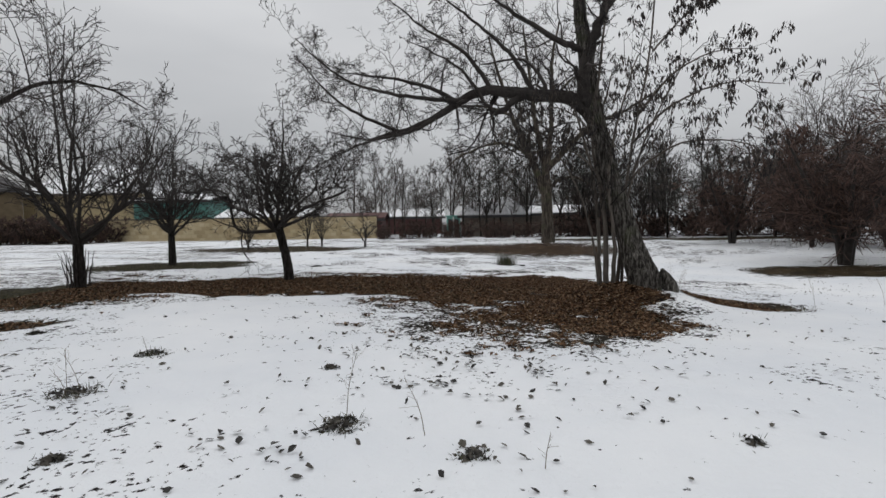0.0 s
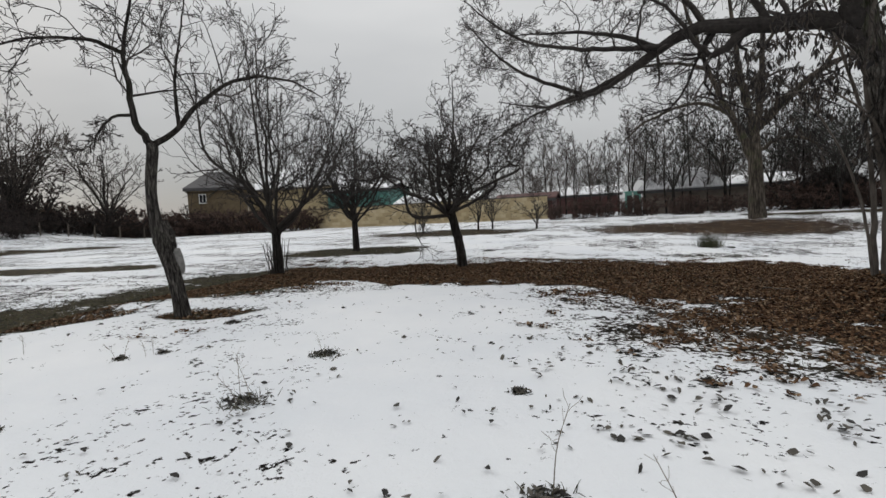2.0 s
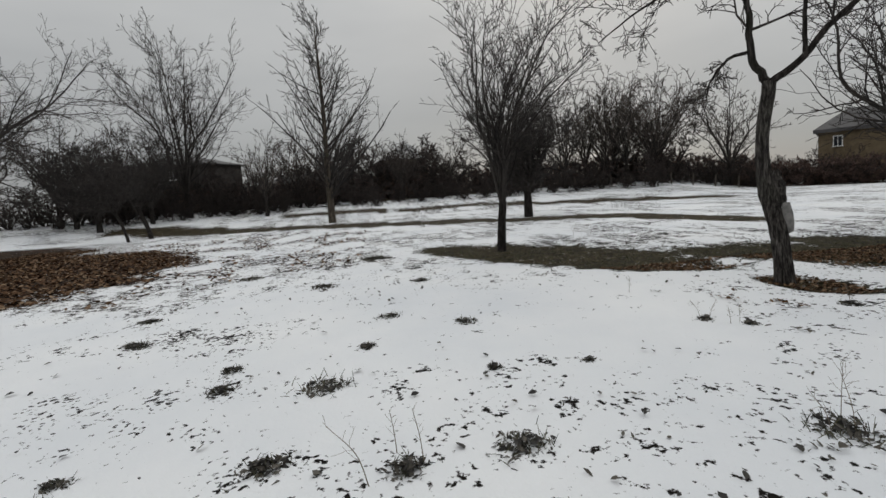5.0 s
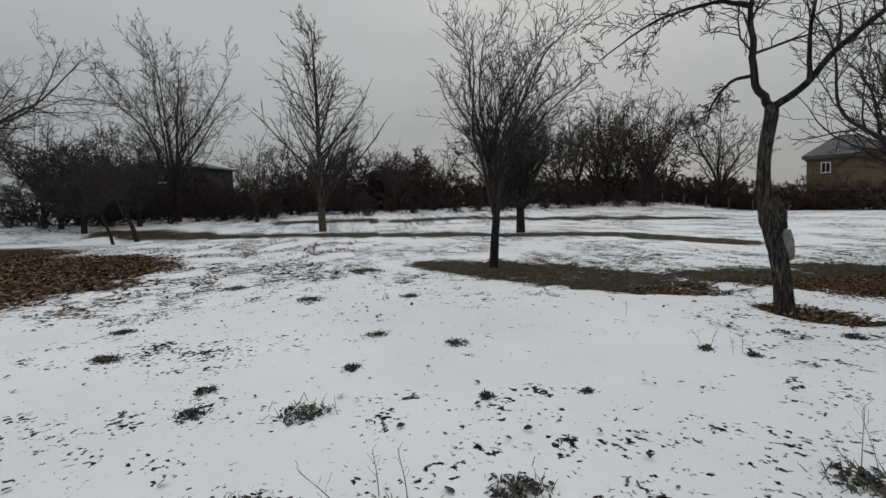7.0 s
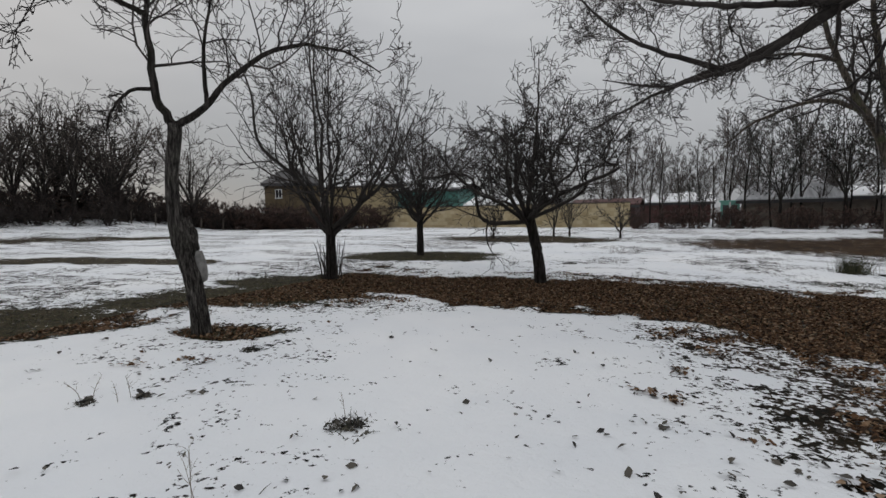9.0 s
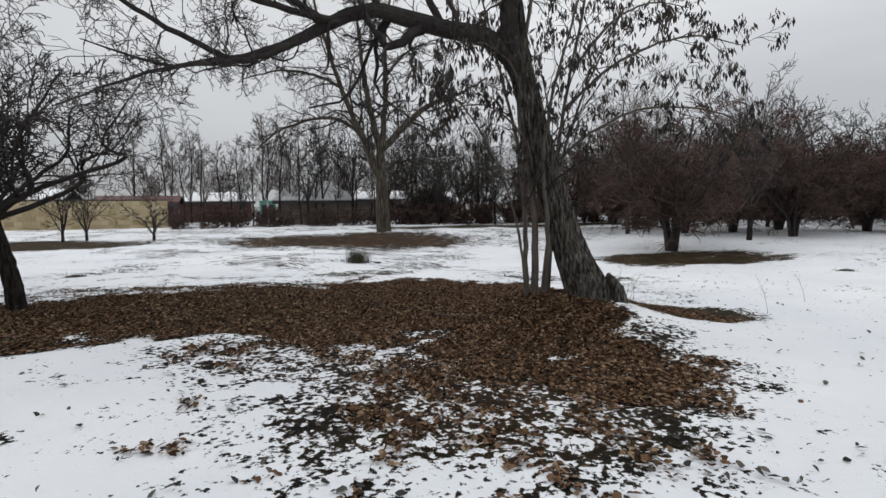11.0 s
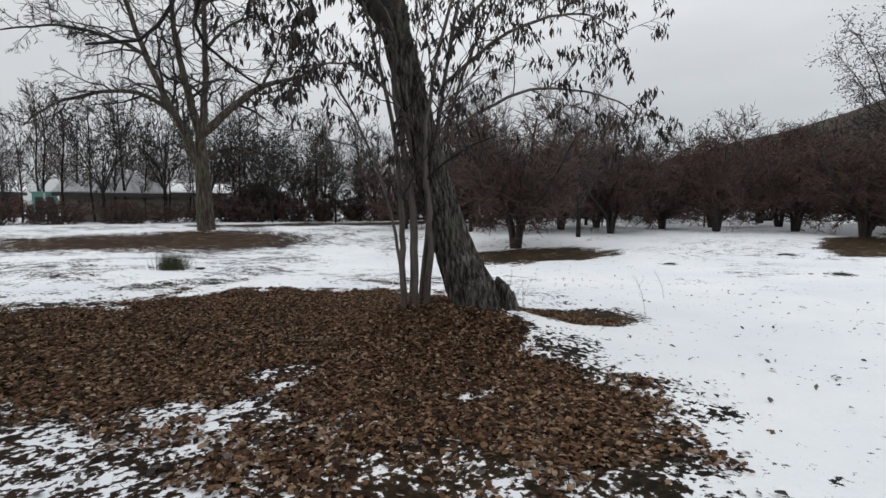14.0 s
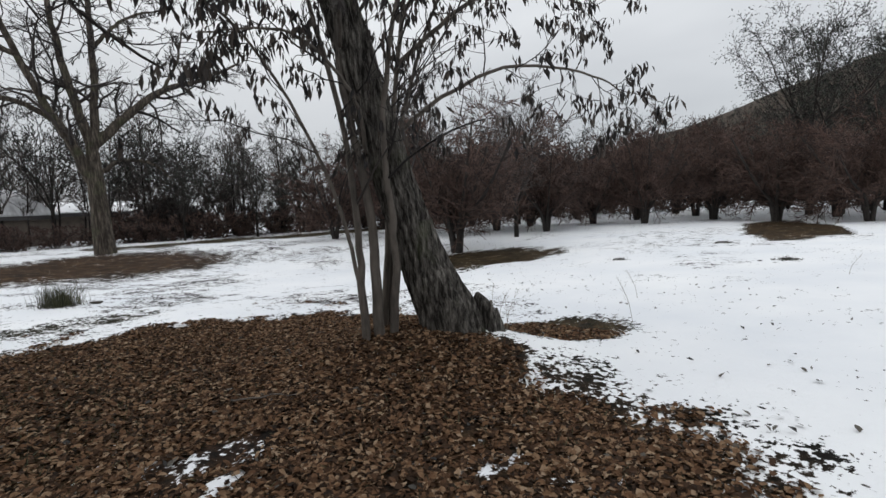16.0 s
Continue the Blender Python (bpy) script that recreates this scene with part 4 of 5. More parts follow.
_r = random.Random(7)
for k, (x, y, s) in enumerate([(15.6, 18.8, 1.4), (21.5, 23.4, 1.1), (24.0, 22.5, 1.15), (23.5, 19.0, 1.05), (27.0, 22.0, 1.15), (28.6, 18.6, 1.0), (28.0, 15.4, 1.05), (33.0, 17.5, 1.2),
                               (32.0, 12.8, 1.1), (37.5, 15.0, 1.3), (38.0, 10.5, 1.3), (29.6, 9.5, 1.15), (33.0, 7.2, 1.25), (27.5, 6.0, 1.05), (29.5, 3.5, 1.1), (41.0, 6.0, 1.4), (36.0, 2.0, 1.3),
                               (22.0, 27.5, 1.2), (17.0, 28.5, 1.1), (29.0, 28.0, 1.3), (36.0, 23.0, 1.4), (44.0, 18.0, 1.6), (46.0, 11.0, 1.6), (25.0, 33.0, 1.4), (33.0, 31.0, 1.5), (42.0, 26.0, 1.6), (48.0, 2.0, 1.6)]):
    plant(FORMS[k % 3], x, y, s * 1.22, _r.uniform(0, 360), _r.uniform(0.85, 1.1))
# back thicket left of the walnuts and the far hedge
for k in range(19):
    plant(LOW, -4.5 + k * 1.7 + _r.uniform(-0.4, 0.4), 42.5 - k * 0.3 + _r.uniform(-0.8, 0.8), _r.uniform(0.8, 1.05) if k < 9 else _r.uniform(0.9, 1.3), _r.uniform(0, 360))
for k in range(12):
    plant(BUSH, 12.5 + k * 2.6 + _r.uniform(-0.6, 0.6), 41.5 - k * 0.7 + _r.uniform(-1, 1), _r.uniform(0.7, 1.0), _r.uniform(0, 360))
for k in range(13):
    plant(LOW, -49.0 + k * 1.55, 40.0 + k * 0.45 + _r.uniform(-0.3, 0.3), _r.uniform(1.4, 1.6), _r.uniform(0, 360), 1.0)
for k in range(30):
    a = radians(-58 - k * 2.5)
    d = _r.uniform(59, 68)
    plant(BUSH, d * math.sin(a), d * math.cos(a), _r.uniform(0.8, 1.35), _r.uniform(0, 360))
    a, d = a - radians(1.2), _r.uniform(55, 60)
    plant(BUSH, d * math.sin(a), d * math.cos(a), _r.uniform(0.45, 0.75), _r.uniform(0, 360))
for k in range(12):
    a, d = radians(-43 - k * 1.4), _r.uniform(60, 66)
    plant(BUSH, d * math.sin(a), d * math.cos(a), _r.uniform(0.55, 0.8), _r.uniform(0, 360))
for k in range(7):
    a, d = radians(-82 - k * 2.4), _r.uniform(66, 72)
    plant(BUSH, d * math.sin(a), d * math.cos(a), _r.uniform(1.5, 1.8), _r.uniform(0, 360))
for k in range(44):
    a, d = radians(-50 - k * 1.5), _r.uniform(65, 69)
    plant(LOW, d * math.sin(a), d * math.cos(a), _r.uniform(1.5, 2.1), _r.uniform(0, 360))
for x, y, sc in ((-58, -22, 1.3), (-60, -17.5, 1.2), (-57, -25.5, 1.4), (-61, -13, 1.1), (-52, -24, 1.0), (-55, -14, 0.8)):
    plant(BUSH, x, y, sc, x * 23)
for k in range(16):
    a = radians(44 + k * 4.2)
    d = _r.uniform(50, 60)
    plant(BUSH, d * math.sin(a), d * math.cos(a), _r.uniform(1.1, 1.6), _r.uniform(0, 360))
for k, (x, y, hh) in enumerate(((-11.0, 28.4, 2.9), (-8.2, 30.6, 3.4), (-7.4, 31.0, 3.0), (-4.5, 29.7, 2.2))):
    orchard_tree("vase_shrub", "vase-shaped bare shrub before the yellow wall", x, y, hh, 1.3, 0.35, 260 + k, r=0.07, nl=8, spread=30, up=0.2, rmin=0.008, dense=0.55, group="shrubs before the wall")


def thin_form(label, h, seed, leafy=False, mat=None, w=0.9, name="thin_tree", rmin=0.014, dense=1):
    rng = np.random.default_rng(seed)
    root = tagged(new(name), label, "tree", "distant thin trees")
    p, r = limb_line([(0, 0, -0.1), (rng.uniform(-0.2, 0.2), 0, h * 0.35), (rng.uniform(-0.3, 0.3), 0.2, h * 0.7), (0.1, 0.1, h)], h * 0.011, 0.015, 12)
    v, q = tubes(p, r, 6)
    part_mesh("trunk", mesh_of("trunk", v, q, (BARK,)), root)
    pieces = []
    P, R = spawn(rng, p, r, 20 * dense, 0.18, 0.98, 42, 0.2 * w, thin=0.5, up=0.22, wob=0.16, npts=5, rmin=rmin, fade=0.55)
    pieces.append(tubes(P, R, 3))
    P, R = spawn(rng, P, R, 7, 0.15, 1.0, 40, 0.5, thin=0.6, up=0.2, wob=0.15, npts=4, rmin=rmin)
    pieces.append(tubes(P, R, 3))
    P, R = spawn(rng, P, R, 3, 0.15, 1.0, 40, 0.5, thin=0.6, up=0.2, wob=0.15, npts=3, rmin=rmin)
    pieces.append(tubes(P, R, 3))
    v, q = joined(pieces)
    part_mesh("crown", mesh_of("crown", v, q, (mat or TWIG_FAR,)), root)
    if leafy:
        v, q = leaf_cluster(rng, P[:, -1], 5 if leafy is True else leafy, 0.24, 0.16, 0.5)
        part_mesh("foliage", mesh_of("foliage", v, q, (CONIFER,), smooth=False), root, "sparse dark clinging leaves")
    return root


THIN = [thin_form("thin bare grey tree in a far row", 8.0, 201, w=1.7), thin_form("thin bare grey tree in a far row", 6.6, 202, w=2.3)]
LEAFY = [orchard_tree("leafy_tree", "slender tree holding sparse dark leaves", 12.5, 44.0, 8.5, 2.0, 2.0, 203, r=0.10, nl=7, spread=20, up=0.2, rmin=0.014, dense=0.6, group="half-leafed trees", leaves=dict(places=800, count=3, size=0.17, spread=0.22, mat=CONIFER, label="sparse dark clinging leaves", droop=0.6)),
         orchard_tree("leafy_tree", "slender tree holding sparse dark leaves", 16.5, 41.0, 7.0, 2.3, 1.6, 204, r=0.10, nl=7, spread=0, up=0.12, rmin=0.014, dense=0.6, group="half-leafed trees", leaves=dict(places=800, count=3, size=0.17, spread=0.22, mat=CONIFER, label="sparse dark clinging leaves", droop=0.6))]
FIRST[LEAFY[0]] = FIRST[LEAFY[1]] = True
TWIG_MID = simple("brown_grey_twig", (0.028, 0.023, 0.020), (0.095, 0.076, 0.066), 2, 0.9, 0.1, vary=0.5)
FAR_TREE = orchard_tree("far_tree", "broad bare tree in the distance", -56, 34, 11.0, 4.6, 2.0, 205, r=0.25, nl=10, spread=0, low=0.45, up=0.18, rmin=0.02, dense=0.72, twig=TWIG_MID, group="distant broad trees", fine=True)
FIRST[FAR_TREE] = True
for k in range(44):
    plant(THIN[k % 2], -9 + k * 0.82 + _r.uniform(-0.6, 0.6), 54 - k * 0.22 + _r.uniform(-6, 4), _r.uniform(0.75, 1.2), _r.uniform(0, 360))
for k in range(11):
    plant(LEAFY[k % 2], 13.5 + k * 2.0 + _r.uniform(-0.8, 0.8), 41 - k * 0.8 + _r.uniform(-3, 3), _r.uniform(0.75, 1.1), _r.uniform(0, 360))
for x, y, sc in ((4.2, 44.0, 1.25), (8.0, 45.0, 1.4), (10.8, 44.0, 1.35), (13.8, 42.0, 1.3)):
    plant(LEAFY[1], x, y, sc, 40 + x * 50)
plant(LEAFY[0], -0.5, 47.5, 0.6, 140)
for k in range(20):
    a = radians(40 + k * 2.3)
    d = _r.uniform(58, 68)
    plant(LEAFY[k % 2], d * math.sin(a), d * math.cos(a), _r.uniform(1.2, 1.55), _r.uniform(0, 360))
SLOPE_TREE = orchard_tree("leafy_tree", "tall half-leafed tree above the scrub", 36.0, 8.6, 12.8, 4.8, 3.5, 206, r=0.2, nl=11, spread=10, up=0.15, rmin=0.012, dense=0.75, group="half-leafed trees", leaves=dict(places=4200, count=5, size=0.17, spread=0.24, mat=CONIFER, label="grey-green clinging leaves", droop=0.4))
FIRST[SLOPE_TREE] = True
for x, y, s in ((41.5, 5.0, 1.0), (38.5, 1.5, 0.9)):
    plant(SLOPE_TREE, x, y, s, x * 17)
for k, (x, y, hh) in enumerate(((20.5, 19.0, 7.5), (19.0, 25.0, 9.5), (22.5, 27.0, 9.0), (29.0, 24.0, 8.5))):
    orchard_tree("bare_tree", "tall pale bare tree above the scrub", x, y, hh, 2.4, 1.5, 230 + k, r=0.12, nl=9, spread=30, up=0.25, rmin=0.009, dense=0.75, twig=TWIG_FAR, group="bare trees in the scrub")
for x, y, s in ((-3, 78, 0.85), (6, 84, 0.9), (14, 76, 0.8), (22, 80, 0.95), (30, 72, 0.9), (37, 66, 0.9), (-12, 82, 0.8), (-20, 80, 0.8), (44, 60, 0.95), (50, 52, 1.0), (10, 66, 0.7), (18, 62, 0.7), (26, 58, 0.75), (-55.5, 33.5, 1.15), (-52, 31, 1.05), (-54, 29, 1.15), (-58, 26, 1.2), (-57, 23, 1.05), (-50, 38.5, 1.1), (-55, 27, 1.1), (-64, 18, 0.9), (-59, 30, 1.15), (-62, 4, 0.75), (-64, 10, 0.7), (-60, -8, 0.8), (-58, -26, 1.0), (-50, -28, 0.95), (-52, -10, 0.8), (-44, -30, 1.0)):
    plant(FAR_TREE, x, y, s, x * 31)


# ---- buildings ----
def pitched(name, w, d, eave, ridge, over, mat, parent, label="", hip=0.0, thick=0.12):
    """A roof shell over a w by d plan, its ridge along x."""
    bm = bmesh.new()
    X, Y = w / 2 + over, d / 2 + over
    for dz in (0.0, thick):
        for c in ((-X, -Y, eave), (X, -Y, eave), (X, Y, eave), (-X, Y, eave), (-X + hip, 0, ridge), (X - hip, 0, ridge)):
            bm.verts.new((c[0], c[1], c[2] + dz))
    bm.verts.ensure_lookup_table()
    v = bm.verts
    for f in ((0, 1, 5, 4), (2, 3, 4, 5), (1, 2, 5), (3, 0, 4)):
        bm.faces.new([v[i + 6] for i in f])
        bm.faces.new([v[i] for i in reversed(f)])
    for a, b in ((0, 1), (1, 2), (2, 3), (3, 0)):
        bm.faces.new((v[a], v[b], v[b + 6], v[a + 6]))
    return part(name, bm, mat, parent, label)


def window_at(parent, x, z, y, w=0.9, h=1.2):
    win = box("window", (x - w / 2, y - 0.06, z - h / 2), (x + w / 2, y + 0.02, z + h / 2), GLASS, parent)
    for name, lo, hi in (("frame", (x - w / 2 - 0.08, y - 0.1, z - h / 2), (x - w / 2, y, z + h / 2)), ("frame", (x + w / 2, y - 0.1, z - h / 2), (x + w / 2 + 0.08, y, z + h / 2)),
                         ("frame", (x - w / 2 - 0.08, y - 0.1, z + h / 2), (x + w / 2 + 0.08, y, z + h / 2 + 0.08)), ("sill", (x - w / 2 - 0.12, y - 0.16, z - h / 2 - 0.08), (x + w / 2 + 0.12, y, z - h / 2)),
                         ("mullion", (x - 0.03, y - 0.09, z - h / 2), (x + 0.03, y - 0.062, z + h / 2))):
        ob = box(name, lo, hi, WHITE_PAINT, win)


def house(name, label, x, y, turn, w, d, eave, ridge, wall, roof, hip=0.0, windows=(), over=0.4):
    """Front wall faces -y before the turn."""
    root = tagged(new(name), label, "house")
    root.matrix_basis = pose(x, y, ground_z(x, y) - 0.1, 0, 0, turn)
    bm = bmesh.new()
    add_box(bm, (-w / 2, -d / 2, 0), (w / 2, d / 2, eave))
    part("wall", bm, wall, root)
    if not hip:
        bm = bmesh.new()
        for sx in (-1, 1):
            a = [bm.verts.new((sx * w / 2, -d / 2, eave)), bm.verts.new((sx * w / 2, d / 2, eave)), bm.verts.new((sx * w / 2, 0, ridge - 0.15))]
            b = [bm.verts.new((sx * (w / 2 - 0.25), q.co.y, q.co.z)) for q in a]
            bm.faces.new(a)
            bm.faces.new(b[::-1])
            for i in range(3):
                bm.faces.new((a[i], b[i], b[(i + 1) % 3], a[(i + 1) % 3]))
        part("gable", bm, wall, root)
    pitched("roof", w, d, eave, ridge, over, roof, root, "snow-covered roof" if roof in (SNOW, ROOF_SNOW) else "", hip)
    box("fascia", (-w / 2 - over, -d / 2 - over - 0.03, eave - 0.22), (w / 2 + over, -d / 2 - over, eave + 0.03), DARK_ROOF if wall is not YELLOW else FENCE_WOOD, root)
    for wx, wz, ww, wh in windows:
        window_at(root, wx, wz, -d / 2, ww, wh)
    return root


barn = house("storehouse", "long yellow stone building with a snowy hipped roof", -37.4, 56.6, 0, 11.6, 10.0, 5.0, 8.4, YELLOW, SNOW, hip=3.8)
side = house("storehouse", "lower teal-clad building with a snowy roof", -27.6, 54.0, 0, 7.6, 6.0, 4.1, 4.8, TEAL, SNOW)
house("brick_house", "two-storey tan brick house with a dark roof", -45.6, 49.2, 44, 6.2, 8.0, 5.2, 7.3, HOUSE_BRICK, DARK_ROOF, hip=2.6, windows=((-1.6, 4.1, 0.6, 0.9),))
house("low_shed", "low shed with a snow-covered roof behind the wall", -17.0, 50.0, 0, 8.0, 5.0, 2.2, 3.0, RED_SHEET, SNOW)
house("low_shed", "low dull red shed behind the yellow wall", -8.0, 48.8, 0, 5.0, 4.0, 1.9, 2.4, RED_SHEET, RED_SHEET)
house("low_shed", "distant shed with a snowy roof", -3.2, 60, 0, 7.0, 5.0, 2.1, 3.0, RED_SHEET, SNOW)
cot = house("cottage", "small shabby cottage with a snowy roof and green porch", 5.3, 49.5, -4, 6.0, 6.0, 2.05, 3.75, PLASTER, ROOF_SNOW, hip=1.6)


def porch(parent):
    p = box("porch", (-4.4, -3.2, 0.0), (-3.12, -1.4, 2.0), GREEN_PAINT, parent, "pale green painted porch")
    box("door", (-4.25, -3.26, 0.1), (-3.85, -3.2, 1.75), DARK_ROOF, p)
    box("door", (-3.68, -3.26, 0.1), (-3.28, -3.2, 1.75), DARK_ROOF, p)
    box("post", (-3.82, -3.3, 0.0), (-3.71, -3.2, 2.0), WHITE_PAINT, p)
    box("lintel", (-4.5, -3.34, 2.0), (-3.02, -1.4, 2.1), GREEN_PAINT, p)


porch(cot)
house("farmhouse", "long dark house with white-framed windows", -70, -26, 68, 16.0, 8.0, 5.6, 6.8, DARK_TIMBER, DARK_ROOF, hip=4, windows=tuple((-5.5 + 3.3 * k, 4.6, 1.0, 1.3) for k in range(4)))
house("farmhouse", "distant house with a snowy gable roof", -92, 5, 8, 10.0, 8.0, 6.4, 9.2, PLASTER, SNOW)
house("farmhouse", "distant dark house behind the bare trees", -82, -8, 84, 16.0, 9.0, 3.0, 4.9, DARK_TIMBER, DARK_ROOF, hip=4)
house("cottage", "small dark shed in the thicket", 15.6, 48.0, 80, 4.0, 4.0, 1.7, 3.1, FENCE_WOOD, DARK_ROOF)
house("low_shed", "low snowy-roofed shed behind the thicket", 11.5, 54.0, -4, 7.0, 5.0, 2.2, 3.0, PLASTER, SNOW)


def yellow_wall():
    """Long boundary wall of sawn yellow stone, in blocks with a coping."""
    root = tagged(new("wall_boundary"), "long boundary wall of yellow sawn stone blocks", "wall", kind="structure")
    ax, ay, bx, by = -30.9, 46.3, -5.8, 45.5
    L = math.hypot(bx - ax, by - ay)
    root.matrix_basis = pose(ax, ay, -0.1, 0, 0, math.degrees(math.atan2(by - ay, bx - ax)))
    box("wall_core", (0, 0, 0), (L, 0.25, 2.1), YELLOW, root)
    box("coping", (-0.05, -0.06, 2.1), (L + 0.05, 0.31, 2.2), FENCE_WOOD, root, "grey weathered coping")
    bw, bh = L / 50, 0.35
    blocks = []
    for sh in range(3):
        bm = bmesh.new()
        add_box(bm, (0.012, -0.02 - 0.004 * sh, 0.012), (bw - 0.012, 0.0, bh - 0.012))
        me = bpy.data.meshes.new("stone_block")
        bm.to_mesh(me)
        bm.free()
        me.materials.append(YELLOW_BLOCK)
        blocks.append(me)
    for row in range(6):
        for k in range(50 if row % 2 == 0 else 49):
            ob = part_mesh("stone_block", blocks[(k * 7 + row * 3) % 3], root)
            ob.location = (k * bw + (0 if row % 2 == 0 else bw / 2), 0, row * bh)


YELLOW_BLOCK, _n, _l, _b = material("yellow_sawn_stone_block")
_oi = _n.new("ShaderNodeObjectInfo")
_rp = ramp(_n, [(0.0, (0.36, 0.285, 0.16)), (0.5, (0.49, 0.395, 0.235)), (1.0, (0.58, 0.49, 0.32))])
_l.new(_oi.outputs["Random"], _rp.inputs["Fac"])
_nt = noise_at(_n, _l, _n.new("ShaderNodeTexCoord").outputs["Object"], 7.0)
_mm = mixed(_n, _l, math_node(_n, _l, "MULTIPLY", _nt.outputs["Fac"], 0.45), _rp.outputs["Color"], (0.2, 0.15, 0.09))
_l.new(_mm.outputs["Result"], _b.inputs["Base Color"])
_b.inputs["Roughness"].default_value = 0.9


# ---- small things on the ground ----
def grass_tuft(x, y, size, seed, blades=60, label="dark winter grass tuft poking through the snow", clods=3, tall=1.0):
    rng = np.random.default_rng(seed)
    root = tagged(new("grass_tuft"), label, "grass tuft", "tufts in the snow")
    root.location = (x, y, ground_z(x, y) + 0.02)
    bm = bmesh.new()
    for k in range(clods):
        c = Vector((*(rng.normal(size=2) * size * 0.42), -0.01))
        s = size * rng.uniform(0.06, 0.17)
        made = bmesh.ops.create_icosphere(bm, subdivisions=2, radius=1.0)["verts"]
        for v in made:
            q = 1 + 0.55 * noise.noise(v.co * 2.3 + c * 20)
            v.co = Vector((v.co.x * s * q, v.co.y * s * q, v.co.z * s * 0.3 * q)) + c
    tagged(part("soil", bm, CLOD, root, "dark soil showing"), kind="stuff")
    m = 40 + int(420 * size)
    mid = np.concatenate([rng.normal(size=(m, 2)) * size * 0.3, rng.uniform(0.0, 0.05, (m, 1))], 1)
    mid[:, 2] *= np.exp(-(mid[:, 0] ** 2 + mid[:, 1] ** 2) / (size * size * 0.2))
    dd = unit(rng.normal(size=(m, 3)) * np.array([1, 1, 0.35]))
    ss = unit(np.cross(dd, np.array([0, 0, 1.0]) + rng.normal(size=(m, 3)) * 0.4))
    ln = rng.uniform(0.014, 0.045, m)[:, None]
    lv = np.stack([mid - dd * ln, mid + ss * ln * 0.4, mid + dd * ln, mid - ss * ln * 0.35 + np.array([0, 0, 0.008])], 1)
    tagged(part_mesh("dead_foliage", mesh_of("dead_foliage", lv.reshape(-1, 3), np.arange(m * 4).reshape(m, 4), (FALLEN_DARK,), smooth=False), root, "dark dead leaf bits"), kind="stuff")
    a = rng.uniform(0, 2 * math.pi, blades)
    o = rng.normal(size=(blades, 2)) * size * 0.27
    L = (0.03 + 0.18 * size) * tall * rng.uniform(0.4, 1.3, blades)
    tilt = rng.uniform(0.2, 1.5, blades) / tall ** 0.7
    b0 = np.stack([o[:, 0], o[:, 1], np.zeros(blades)], 1)
    d = np.stack([np.cos(a) * np.sin(tilt), np.sin(a) * np.sin(tilt), np.cos(tilt)], 1)
    P = np.stack([b0, b0 + d * L[:, None] * 0.5, b0 + d * L[:, None] + np.array([0, 0, -0.12]) * L[:, None]], 1)
    v, q = tubes(P, np.array([[0.0035, 0.003, 0.0012]]) * np.ones((blades, 1)) * (0.6 + size), 3)
    tagged(part_mesh("grass", mesh_of("grass", v, q, (GRASS,)), root), kind="stuff")


for k, (x, y, s) in enumerate([(-4.8, 1.2, 0.42), (-3.6, 1.0, 0.24), (-3.4, 1.8, 0.24), (-3.5, 2.5, 0.30), (-6.9, 1.75, 0.3), (-5.8, 1.5, 0.16), (-4.8, 2.6, 0.12), (-3.2, 4.28, 0.40), (-11.4, -1.1, 0.5), (-3.7, -0.2, 0.2),
                               (-13.3, 1.4, 0.6), (-6.3, 2.6, 0.3), (-5.5, 5.0, 0.18), (-0.72, 3.5, 0.30), (0.2, 3.0, 0.2), (2.0, 3.1, 0.18), (-2.4, 3.0, 0.14), (-3.3, 5.6, 0.3), (-4.3, 17.1, 0.35),
                               (-5.5, 6.7, 0.2), (-5.2, 5.3, 0.12), (-1.1, 4.9, 0.14), (-9.6, 0.6, 0.4), (-9.3, 2.3, 0.25), (13.8, 7.6, 0.45), (14.1, 11.6, 0.35), (18.1, 9.7, 0.4), (-6.7, -1.2, 0.25), (-4.7, 3.4, 0.1), (-5.5, 0.25, 0.2), (-5.0, 0.3, 0.2), (-8.0, -1.6, 0.3)]):
    grass_tuft(x, y, s, 300 + k, 24 + int(110 * s), clods=4 + int(22 * s))
grass_tuft(2.5, 18.6, 0.6, 390, 420, "bushy dry dark grass clump in the snow", 3, 3.2)


def dry_weed(x, y, h, seed):
    rng = np.random.default_rng(seed)
    root = tagged(new("dry_weed"), "thin dry weed stalk standing in the snow", "weed", "weeds in the snow")
    root.location = (x, y, ground_z(x, y))
    tip = rng.normal(size=2) * h * 0.3
    p, r = limb_line([(0, 0, -0.02), (tip[0] * 0.3, tip[1] * 0.3, h * 0.5), (tip[0], tip[1], h)], 0.0035, 0.0015, 8)
    v, q = tubes(p, r, 4)
    part_mesh("stalk", mesh_of("stalk", v, q, (STRAW,)), root)
    P, R = spawn(rng, p, r, 7, 0.4, 1.0, 45, 0.3, thin=0.6, up=0.1, wob=0.2, npts=4, rmin=0.0012)
    for k in range(len(P)):
        v, q = tubes(P[k:k + 1], R[k:k + 1], 3)
        part_mesh("side_shoot", mesh_of("side_shoot", v, q, (STRAW,)), root)


